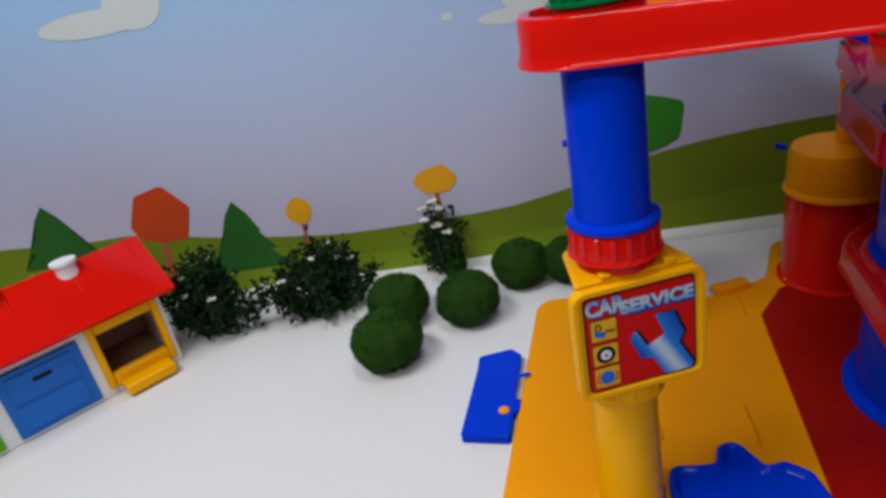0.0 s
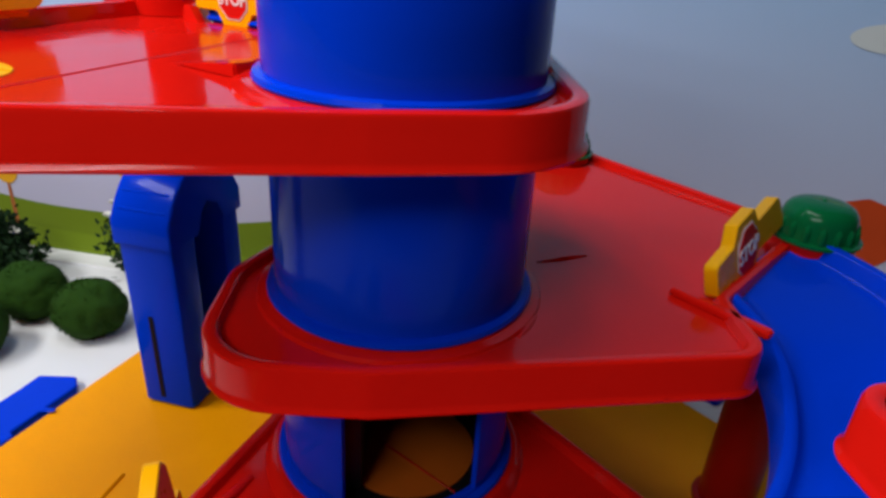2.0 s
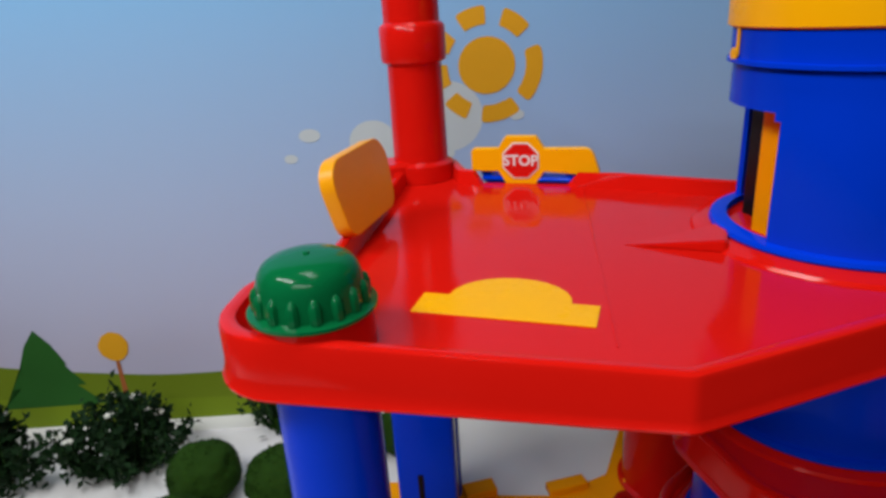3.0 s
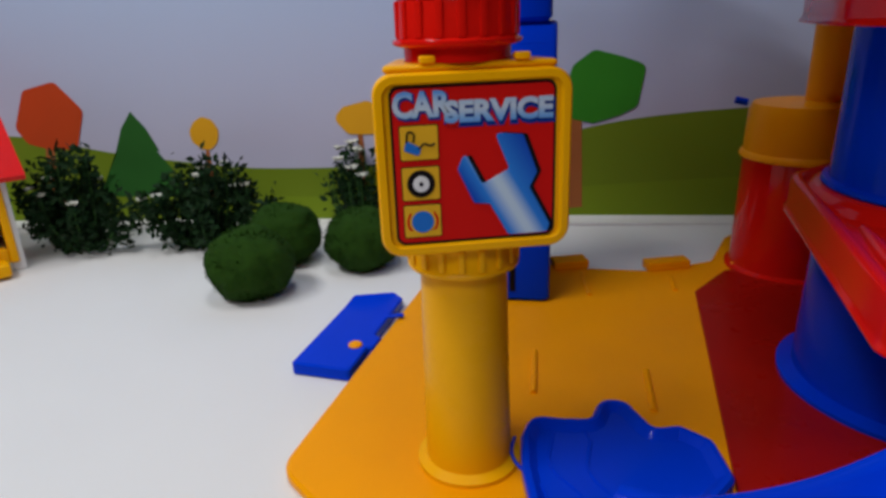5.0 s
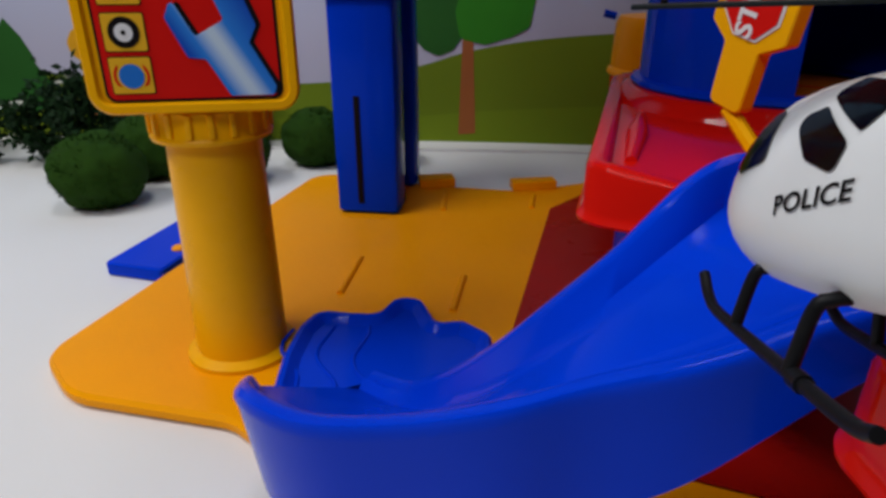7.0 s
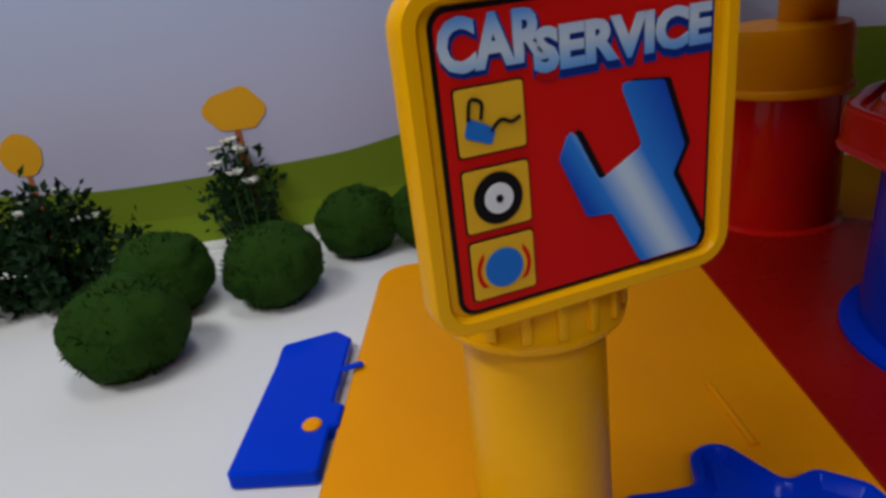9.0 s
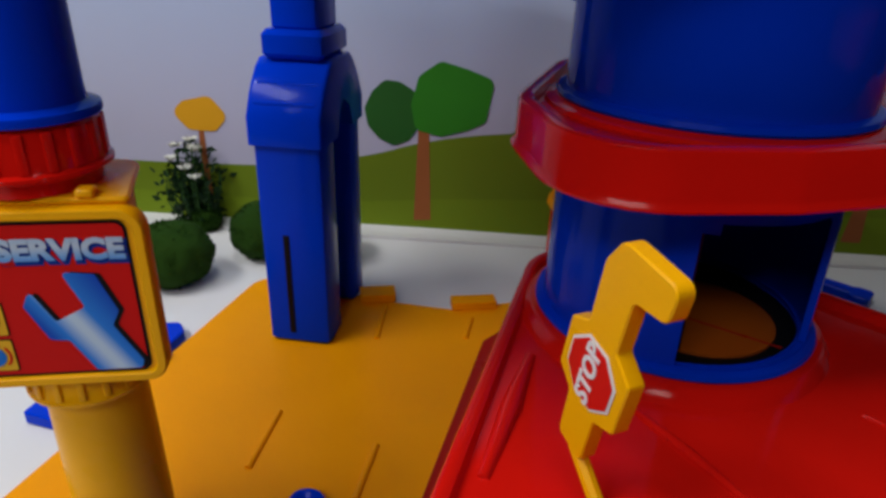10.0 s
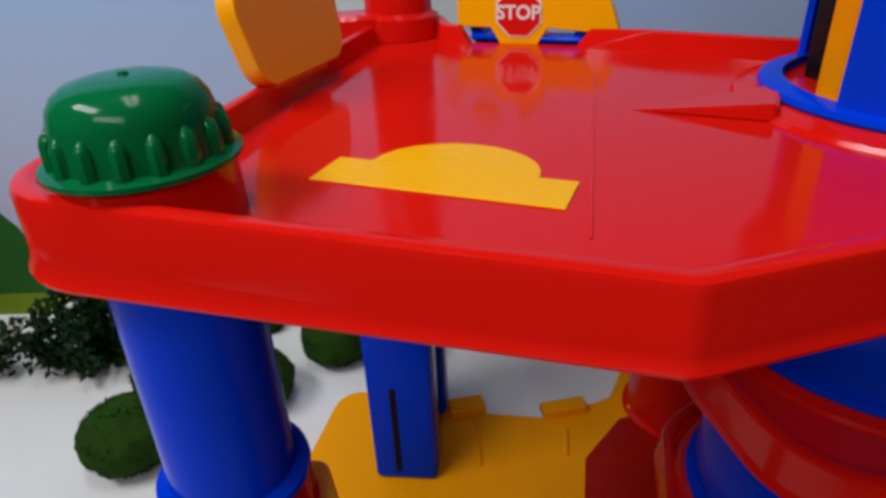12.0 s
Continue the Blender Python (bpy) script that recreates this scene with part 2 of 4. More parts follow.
def smooth(points, steps=6):
    """A Catmull-Rom line through points of any dimension."""
    p = [Vector(q) for q in points]
    p = [p[0] * 2 - p[1]] + p + [p[-1] * 2 - p[-2]]
    out = []
    for i in range(1, len(p) - 2):
        for k in range(steps):
            t = k / steps
            out.append(0.5 * (2 * p[i] + (p[i + 1] - p[i - 1]) * t + (2 * p[i - 1] - 5 * p[i] + 4 * p[i + 1] - p[i + 2]) * t * t
                              + (3 * p[i] - p[i - 1] - 3 * p[i + 1] + p[i + 2]) * t ** 3))
    return out + [p[-2]]


def text_mesh(words, size, depth=0.0004, bold=0.0):
    """Raised letters in the built-in font, centred, in the x-y plane facing +z; one bmesh."""
    cu = bpy.data.curves.new("letters", "FONT")
    cu.body, cu.size, cu.extrude, cu.offset = words, size, depth, bold
    cu.align_x, cu.align_y, cu.resolution_u = "CENTER", "CENTER", 3
    ob = bpy.data.objects.new("letters", cu)
    scene.collection.objects.link(ob)
    dg = bpy.context.evaluated_depsgraph_get()
    dg.update()
    me = bpy.data.meshes.new_from_object(ob.evaluated_get(dg))
    bm = bmesh.new()
    bm.from_mesh(me)
    bpy.data.objects.remove(ob)
    bpy.data.curves.remove(cu)
    bpy.data.meshes.remove(me)
    return bm


def move(bm, m):
    bmesh.ops.transform(bm, matrix=m, verts=bm.verts)
    return bm


def flat(outline, thick, m):
    """A flat plate with that outline in its own x-y plane, laid by m."""
    return move(slab(outline, 0, thick, min(0.0006, thick * 0.3)), m)

# ---------------------------------------------------------------- room and table
# heights: the tabletop, and the top of the garage's base plate
GR, BASE = -0.052, -0.042


def room():
    x0, x1, y0, y1, h, zf = -2.2, 2.4, -2.3, 1.5, 2.4, GR - 0.74
    part("floor", box(x0, x1, y0, y1, zf - 0.1, zf), FLOORWOOD)
    tagged(bpy.data.objects["floor"], "brown laminate floor of the room", "floor", kind="structure")
    # walls and ceiling are out of view, added dark to hold down bounced light
    for name, b in (("wall_north", (x0, x1, y1, y1 + 0.1)), ("wall_south", (x0, x1, y0 - 0.1, y0)),
                    ("wall_east", (x1, x1 + 0.1, y0, y1)), ("wall_west", (x0 - 0.1, x0, y0, y1))):
        tagged(part(name, box(*b, zf, h), WALLPAINT), "plain unseen room wall, dark to limit bounced light", "wall", kind="structure")
    tagged(part("ceiling", box(x0, x1, y0, y1, h, h + 0.1), WALLPAINT), "plain unseen room ceiling, dark to limit bounced light", "ceiling", kind="structure")
    for at, to, _ in PENDANTS:
        m = look(at, to)
        lamp = thing("pendant_light", "white twin-tube lamp hung on two cords over the table", "lamp", m, "pendant lights")
        part("housing", box(-0.47, 0.47, -0.12, 0.12, 0.012, 0.04), WHITE, lamp)
        for x in (-0.4, 0.4):
            p = m @ Vector((x, 0, 0.041))
            part("cord", bar([(x, 0, 0.041), m.inverted() @ Vector((p.x, p.y, 2.399))], 0.003, 6), BLACK, lamp)


def table():
    t = thing("table", "wide table with a smooth white top", "table", pose(0, 0, 0))
    part("tabletop", box(-1.25, 1.10, -0.75, 1.0, GR - 0.03, GR, 0.003), CLOTH, t, "smooth white tabletop")
    for x in (-1.15, 1.0):
        for y in (-0.65, 0.9):
            part("leg", box(x - 0.03, x + 0.03, y - 0.03, y + 0.03, GR - 0.74, GR - 0.031, 0.002), TABLEWOOD, t)


# the printed sheet stands on the plane y = 0.619 - 0.226 x
SLOPE = 0.226
SHEET = Matrix(((1, 0, 0, 0), (-SLOPE, 0, -1, 0.619), (0, 1, 0, 0), (0, 0, 0, 1)))


def blob(cx, cz, rx, rz, n=28, a0=0, a1=360):
    return [Vector((cx + rx * math.cos(radians(a0 + (a1 - a0) * i / n)), cz + rz * math.sin(radians(a0 + (a1 - a0) * i / n)))) for i in range(n)]


def facets(cx, cz, rx, rz, n, seed, jag=0.1):
    """An uneven outline with straight sides, as low-polygon drawings have."""
    rnd = random.Random(seed)
    return [Vector((cx + rx * (1 + rnd.uniform(-jag, jag)) * math.cos(2 * math.pi * (i + 0.3) / n),
                    cz + rz * (1 + rnd.uniform(-jag, jag)) * math.sin(2 * math.pi * (i + 0.3) / n))) for i in range(n)]


def printed(name, outline, material, parent, layer, label=""):
    """A flat printed shape on the sheet; layer keeps overlapping shapes apart."""
    z = 0.0003 + 0.00018 * layer
    if name == "tree_crown":
        turn = sum(p.cross(q) for p, q in zip(outline, outline[1:] + outline[:1]))
        outline = rounded([(*p, 0.012) for p in (outline if turn > 0 else outline[::-1])], 4)
    bm = bmesh.new()
    vs = [bm.verts.new(SHEET @ Vector((p.x, p.y, z))) for p in outline]
    f = bm.faces.new(vs)
    bmesh.ops.triangulate(bm, faces=[f])
    return part(name, bm, material, parent, label)


def strip(name, line, material, parent, layer, label):
    """A printed band between the foot of the sheet and a line above it."""
    z = 0.0003 + 0.00018 * layer
    bm = bmesh.new()
    pairs = [(bm.verts.new(SHEET @ Vector((p.x, GR, z))), bm.verts.new(SHEET @ Vector((p.x, p.y, z)))) for p in line]
    for (a, b), (c, d) in zip(pairs, pairs[1:]):
        bm.faces.new((a, c, d, b))
    return part(name, bm, material, parent, label)


def backdrop():
    b = thing("backdrop", "printed paper backdrop with sky, hills, sun and trees", "backdrop", kind="structure")
    bm = bmesh.new()
    nx, nz = 40, 14
    g = [[bm.verts.new(SHEET @ Vector((-1.5 + 3.1 * i / nx, GR + 1.1 * k / nz, 0))) for i in range(nx + 1)] for k in range(nz + 1)]
    for k in range(nz):
        for i in range(nx):
            bm.faces.new((g[k][i], g[k][i + 1], g[k + 1][i + 1], g[k + 1][i]))
    part("sky", bm, SKY, b, "sky printed blue above and lavender below")
    V = lambda *q: [Vector(p) for p in q]
    hill = smooth([(-1.45, 0.10), (-0.9, 0.10), (-0.7, 0.088), (-0.573, 0.086), (-0.45, 0.061), (-0.32, 0.042), (-0.197, 0.031), (0.02, 0.034), (0.105, 0.044), (0.181, 0.060),
                   (0.24, 0.078), (0.32, 0.093), (0.43, 0.103), (0.55, 0.106), (0.66, 0.099), (0.8, 0.085), (1.0, 0.06), (1.5, 0.04)], 6)
    strip("hill", hill, PAINT_HILL, b, 1, "olive green rolling hill")
    low = smooth([(-1.45, 0.01), (-0.68, 0.018), (-0.25, -0.01), (0.08, -0.016), (0.3, 0.0), (0.6, 0.012), (0.9, 0.006), (1.5, -0.004)], 6)
    strip("hill", low, PAINT_HILL2, b, 2, "lighter green hill in front")
    bm = bmesh.new()
    foot = [(0.0006, 0.0040), (0.008, 0.0024), (0.018, 0.0012), (0.026, 0.0018), (0.034, 0.0034), (0.038, 0.0036), (0.0385, 0.0006)]
    rows = [[bm.verts.new(SHEET @ Vector((-1.2 + 2.2 * i / 60, GR + z * (1 + 0.3 * math.sin(i * 0.37)), d))) for i in range(61)] for d, z in foot]
    for a, c in zip(rows, rows[1:]):
        for i in range(60):
            bm.faces.new((a[i], a[i + 1], c[i + 1], c[i]))
    part("margin", bm, CLOTH, b, "white paper margin curling onto the table", 80)
    sun = (0.266, 0.455)
    printed("sun", blob(*sun, 0.0365, 0.0365), PAINT_ORANGE, b, 3, "round orange sun")
    for a, ln in ((-12, 31), (55, 16), (106, 16), (150, 11), (190, 14), (-76, 22), (-128, 14)):
        o = rounded([(*p, 0.006) for p in blob(*sun, 0.072, 0.074, 6, a - ln, a + ln * 1.4) + blob(*sun, 0.050, 0.051, 6, a + ln, a - ln * 1.4)], 3)
        printed("sun_ray", o, PAINT_ORANGE, b, 3)
    for k, (cx, cz, rx, rz) in enumerate(((0.212, 0.392, 0.047, 0.047), (0.160, 0.362, 0.030, 0.028), (0.113, 0.366, 0.031, 0.028), (0.100, 0.335, 0.054, 0.011),
                           (0.165, 0.343, 0.055, 0.017), (0.031, 0.379, 0.014, 0.009), (0.003, 0.349, 0.009, 0.006), (0.303, 0.389, 0.010, 0.007),
                           (-0.448, 0.448, 0.044, 0.036), (-0.515, 0.432, 0.088, 0.019), (-0.428, 0.484, 0.015, 0.011), (0.905, 0.376, 0.055, 0.017), (0.93, 0.395, 0.035, 0.03))):
        printed("cloud", blob(cx, cz, rx, rz), PAINT_CLOUD, b, 0.3 * k)
    # round-crowned pair of trees on one trunk
    printed("tree_trunk", V((0.231, -0.036), (0.255, -0.034), (0.250, 0.10), (0.236, 0.10)), PAINT_TRUNK, b, 4, "slim orange brown trunk")
    printed("tree_crown", facets(0.203, 0.118, 0.037, 0.044, 11, 3, 0.05), PAINT_LEAF2, b, 5, "dark green crown")
    printed("tree_crown", V((0.300, 0.098), (0.324, 0.110), (0.333, 0.166), (0.300, 0.178), (0.264, 0.188), (0.236, 0.168), (0.226, 0.13), (0.232, 0.096), (0.266, 0.088)),
            PAINT_LEAF, b, 6, "many-sided green crown")
    printed("tree_trunk", V((-0.068, -0.02), (-0.055, -0.02), (-0.057, 0.085), (-0.064, 0.085)), PAINT_TRUNK, b, 4)
    printed("tree_crown", V((-0.078, 0.080), (-0.040, 0.079), (-0.021, 0.101), (-0.044, 0.129), (-0.082, 0.120), (-0.099, 0.104)), PAINT_ORANGE, b, 5, "many-sided orange crown")
    printed("tree_trunk", V((-0.296, -0.02), (-0.287, -0.02), (-0.289, 0.07), (-0.294, 0.07)), PAINT_TRUNK, b, 4)
    printed("tree_crown", facets(-0.292, 0.085, 0.0225, 0.025, 9, 5, 0.06), PAINT_ORANGE, b, 5, "round yellow orange crown")
    # red and orange trees, conifers
    printed("tree_trunk", V((-0.558, -0.02), (-0.534, -0.02), (-0.532, 0.08), (-0.544, 0.08)), PAINT_TRUNK, b, 4)
    printed("tree_crown", V((-0.572, 0.076), (-0.538, 0.066), (-0.494, 0.066), (-0.472, 0.124), (-0.508, 0.168), (-0.560, 0.156), (-0.586, 0.100)), PAINT_RED, b, 5, "rust red crown")
    for cx, z0, w, top in ((-0.400, -0.01, 0.075, 0.121), (-0.725, 0.05, 0.08, 0.165)):
        tiers = []
        for k in range(3):
            zz, ww = z0 + (top - z0) * k * 0.27, w * (1 - 0.27 * k)
            tiers += [(cx + ww, zz), (cx + ww * 0.55, zz + (top - z0) * 0.27)]
        printed("conifer", V(*[(2 * cx - x, z) for x, z in tiers], (cx, top), *tiers[::-1]), PAINT_LEAF2, b, 4, "stepped green conifer")
    printed("tree_trunk", V((0.806, -0.03), (0.832, -0.03), (0.826, 0.05), (0.814, 0.05)), PAINT_TRUNK, b, 4)
    printed("tree_crown", facets(0.808, 0.093, 0.05, 0.068, 10, 8, 0.06), PAINT_LEAF2, b, 5, "dark green crown")
    printed("tree_crown", facets(0.93, 0.138, 0.055, 0.05, 9, 4, 0.08), PAINT_RED, b, 5, "rust red crown")


# ---------------------------------------------------------------- the toy garage
garage = thing("toy_garage", "three-storey red, blue and yellow plastic toy car garage", "toy garage")
T = (0.349, 0.056)
TOPDOME, LOWDOME, SIDEDOME, BACKDOME = (-0.004, 0.0255), (0.231, -0.290), (0.682, 0.140), (0.515, 0.345)
C = (-0.003, 0.0285)


def deck(name, corners, zb, zf, zr, label, gap=None, crest=None):
    """A tray: flared skirt, rounded rim, sunk floor and open underside. The rim is cut down inside gap (x0, x1, y0, y1) and rises by h round crest (x, y, reach, h)."""
    o = rounded(corners)

    def rim(o, d, z):
        r = ring(o, d, z)
        if gap and z > zf:
            for p in r:
                if gap[0] < p.x < gap[1] and gap[2] < p.y < gap[3]:
                    p.z = zf
        return r

    rings = [rim(o, 0.0035, zf - 0.0035), rim(o, 0.0035, zb + 0.0005), rim(o, -0.0024, zb), rim(o, -0.0026, zb + 0.0012), rim(o, -0.0014, zb + 0.0030), rim(o, -0.0002, zb + 0.0055),
             rim(o, 0.0, zr - 0.003), rim(o, 0.0010, zr - 0.0008), rim(o, 0.003, zr), rim(o, 0.0065, zr), rim(o, 0.0085, zr - 0.001), rim(o, 0.0105, zf)]
    if crest:
        for r in rings[5:-1]:
            for p in r:
                k = max(0.0, min(1.0, 2.0 - 2.0 * (p.xy - Vector(crest[:2])).length / crest[2]))
                p.z += crest[3] * k * k * (3 - 2 * k)
    return part(name, loft(rings), RED, garage, label)


def base_plate():
    o = rounded([(-0.129, 0.046, 0.03), (-0.098, -0.002, 0.05), (0.0, -0.041, 0.03), (0.06, -0.11, 0.02), (0.29, -0.32, 0.03), (0.64, -0.22, 0.05), (0.768, 0.195, 0.03), (0.608, 0.415, 0.03), (0.40, 0.42, 0.03),
                 (0.335, 0.338, 0.01), (0.258, 0.322, 0.012), (0.165, 0.354, 0.012), (0.120, 0.394, 0.02), (0.034, 0.424, 0.03)])
    part("base", slab(o, GR + 0.0005, BASE, 0.0025), YELLOW, garage, "flat yellow base plate")
    # maroon roadway between base plate and tower
    o = rounded([(0.135, -0.07, 0.01), (0.36, -0.20, 0.02), (0.58, -0.06, 0.02), (0.50, 0.16, 0.03), (0.42, 0.30, 0.02), (0.33, 0.30, 0.01), (0.272, 0.254, 0.006)])
    part("roadway", slab(o, BASE + 0.0002, BASE + 0.0025, 0.0008), DARKRED, garage, "maroon roadway panel")
    for a, b in (((0.06, 0.10), (0.078, 0.165)), ((0.165, 0.27), (0.178, 0.335)), ((0.255, 0.262), (0.268, 0.300)), ((0.14, 0.06), (0.158, 0.115))):
        part("rib", bar([(*a, BASE + 0.0005), (*b, BASE + 0.0005)], 0.0026), YELLOW, garage)
    for x0, x1, y0, y1 in ((0.150, 0.190, 0.343, 0.366), (0.250, 0.300, 0.318, 0.336)):
        part("tab", box(x0, x1, y0, y1, BASE, BASE + 0.010), YELLOW, garage)
    # knob and strap under the drum
    part("strap", move(box(-0.03, 0.03, -0.004, 0.004, 0, 0.004), Matrix.Translation((0.372, 0.300, BASE + 0.002)) @ Matrix.Rotation(-0.45, 4, "Z")), YELLOW, garage)


def clip(a, b, parent=None):
    """A blue connector: flat bar with round knobs and small teeth."""
    A, B = Vector((*a, 0)), Vector((*b, 0))
    d = (B - A).normalized()
    n = Vector((-d.y, d.x, 0))
    ln = (B - A).length
    m = Matrix(((d.x, n.x, 0, a[0]), (d.y, n.y, 0, a[1]), (0, 0, 1, 0), (0, 0, 0, 1)))
    o = rounded([(0, -0.016, 0.006), (0.018, -0.016, 0.006), (0.022, -0.009, 0.002), (ln - 0.022, -0.009, 0.002), (ln - 0.018, -0.016, 0.006), (ln, -0.016, 0.006),
                 (ln, 0.016, 0.006), (ln - 0.018, 0.016, 0.006), (ln - 0.022, 0.012, 0.002), (0.022, 0.012, 0.002), (0.018, 0.016, 0.006), (0, 0.016, 0.006)], 4)
    return part("connector", move(slab(o, GR + 0.0005, GR + 0.013, 0.0015), m), BLUE, garage, "blue connector clip on the edge of the base")


def side_plate():
    """A blue ramp plate hooked on the left edge of the base, with a knob and two small hooks."""
    o = rounded([(-0.134, 0.183, 0.004), (-0.083, 0.160, 0.004), (-0.068, 0.197, 0.002), (-0.062, 0.197, 0.002), (-0.054, 0.216, 0.002), (-0.060, 0.222, 0.002), (-0.028, 0.300, 0.006), (-0.036, 0.318, 0.006), (-0.080, 0.319, 0.006), (-0.089, 0.292, 0.004)])
    p = part("ramp_plate", slab(o, GR + 0.0005, GR + 0.0125, 0.0015), BLUE, garage, "flat blue ramp plate hooked to the base")
    part("hook", box(-0.047, -0.030, 0.252, 0.258, GR + 0.0126, GR + 0.0150), BLUE, p)
    part("knob", lathe((-0.078, 0.203), [(0.006, BASE - 0.002), (0.0065, BASE + 0.0035), (0.005, BASE + 0.005), (0.001, BASE + 0.0055)], 16), YELLOW, garage, "small yellow locating knob")


def tower():
    R = 0.0815

    def section(name, z0, z1, doors, label):
        """A hollow tube with flanges; doors are (first, last degree, z0, z1, rounding)."""
        n, nz = 120, 22
        bm = bmesh.new()
        grid = {}
        zs = [z0 + (z1 - z0) * k / nz for k in range(nz + 1)]

        def open_at(a, z):
            for d0, d1, za, zb in doors:
                if za < z < zb and (a - d0) % 360 < (d1 - d0):
                    u, v = min((a - d0) % 360, d1 - a if d1 >= a else (d1 - a) % 360), zb - z
                    if v < 0.008 and ((8 - u) / 8) ** 2 + ((0.008 - v) / 0.008) ** 2 > 1 and u < 8:
                        return False
                    return True
            return False

        for side, r in ((0, R), (1, R - 0.004)):
            for k in range(nz + 1):
                for i in range(n):
                    a = 2 * math.pi * i / n
                    rr = r * (1 - 0.012 * (zs[k] - z0) / (z1 - z0))
                    grid[side, k, i] = bm.verts.new((T[0] + rr * math.cos(a), T[1] + rr * math.sin(a), zs[k]))
        hole = {(k, i): open_at((i + 0.5) * 360 / n, (zs[k] + zs[k + 1]) / 2) for k in range(nz) for i in range(n)}
        for k in range(nz):
            for i in range(n):
                if hole[k, i]:
                    continue
                j = (i + 1) % n
                bm.faces.new((grid[0, k, i], grid[0, k, j], grid[0, k + 1, j], grid[0, k + 1, i]))
                bm.faces.new((grid[1, k, j], grid[1, k, i], grid[1, k + 1, i], grid[1, k + 1, j]))
                if hole[k, i - 1 if i else n - 1]:
                    bm.faces.new((grid[0, k, i], grid[0, k + 1, i], grid[1, k + 1, i], grid[1, k, i]))
                if hole[k, j]:
                    bm.faces.new((grid[0, k, j], grid[1, k, j], grid[1, k + 1, j], grid[0, k + 1, j]))
                if k and hole[k - 1, i]:
                    bm.faces.new((grid[0, k, i], grid[1, k, i], grid[1, k, j], grid[0, k, j]))
        for k in (0, nz):
            for i in range(n):
                j = (i + 1) % n
                if not hole[min(k, nz - 1), i]:
                    bm.faces.new((grid[0, k, i], grid[0, k, j], grid[1, k, j], grid[1, k, i]))
        ob = part(name, bm, BLUE, garage, label)
        fl = loft([circle(T, r, z, 72) for r, z in ((R - 0.006, z0 + 0.0005), (R + 0.0045, z0), (R + 0.0055, z0 + 0.0015), (R + 0.0045, z0 + 0.004), (R + 0.0006, z0 + 0.005), (R - 0.006, z0 + 0.005))], cap=False)
        part("flange", fl, BLUE, ob)
        return ob

    section("tower_storey", 0.1135, 0.246, [(-115, -49, 0.118, 0.201)], "blue ground-floor lift tower storey with a doorway")
    section("tower_storey", 0.2485, 0.378, [], "closed blue lift tower storey")
    top = section("tower_storey", 0.3805, 0.487, [(112, 192, 0.384, 0.463)], "blue top lift tower storey with a doorway")
    part("cap", lathe(T, [(R + 0.001, 0.4875), (R + 0.003, 0.4880), (R + 0.003, 0.4905), (R + 0.001, 0.491), (R + 0.001, 0.508), (R - 0.01, 0.5085)], 72), BLUE, garage, "blue tower cap")
    part("cap_ring", lathe(T, [(R + 0.002, 0.5088), (R + 0.004, 0.510), (R + 0.004, 0.528), (R - 0.004, 0.538), (R - 0.03, 0.544)], 72), YELLOW2, garage, "yellow ring on the tower cap")
    for ang in (-78, 163):
        a = radians(ang)
        m = Matrix.Translation((T[0] + (R + 0.0016) * math.cos(a), T[1] + (R + 0.0016) * math.sin(a), 0.500)) @ Matrix.Rotation(a + math.pi / 2, 4, "Z") @ Matrix.Rotation(math.pi / 2, 4, "X") @ Matrix.Scale(1.35, 4)
        bm = slab(blob(-0.004, -0.005, 0.004, 0.003, 12), 0, 0.0008, 0.0002)
        loft([[Vector(p) for p in ((-0.0015, -0.005, z), (0.0005, -0.005, z), (0.0005, 0.008, z), (-0.0015, 0.008, z))] for z in (0, 0.0008)], bm=bm)
        part("note_mark", move(bm, m), YELLOW2, garage, "yellow note-shaped sticker")
    # inside the lift shaft: black parts standing in for shade, a lift car wedge and post
    part("lift_floor", lathe((0.358, 0.040), [(0.048, 0.1136), (0.048, 0.1160), (0.047, 0.1166), (0.02, 0.1166)], 48), LIFTBASE, garage, "round orange lift platform inside the tower")
    part("seam", move(box(-0.045, 0.045, -0.0008, 0.0008, 0.1167, 0.1172, 0.0002), Matrix.Translation((0.357, 0.026, 0)) @ Matrix.Rotation(-0.75, 4, "Z")), DARKRED, garage)
    # pit, ceiling and lift_back are black to paint in the unlit shaft
    part("lift_pit", lathe(T, [(0.0765, 0.1134), (0.0765, 0.1142), (0.02, 0.1142)], 48), BLACK, garage, "floor of the lift shaft, black to stand for shade")
    part("lift_ceiling", lathe(T, [(0.074, 0.205), (0.074, 0.208)], 40), BLACK, garage, "ceiling of the lift bay, black to stand for shade")
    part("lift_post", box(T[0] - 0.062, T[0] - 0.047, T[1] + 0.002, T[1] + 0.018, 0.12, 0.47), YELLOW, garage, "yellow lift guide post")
    part("lift_back", box(T[0] - 0.048, T[0] - 0.022, T[1] - 0.060, T[1] + 0.05, 0.1185, 0.2045), BLACK, garage, "lift guide wall beside the doorway, black to stand for shade")
    part("lift_back", box(T[0] - 0.044, T[0] - 0.036, T[1] - 0.056, T[1] + 0.05, 0.2085, 0.47), BLACK, garage, "lift partition, black to stand for shade")


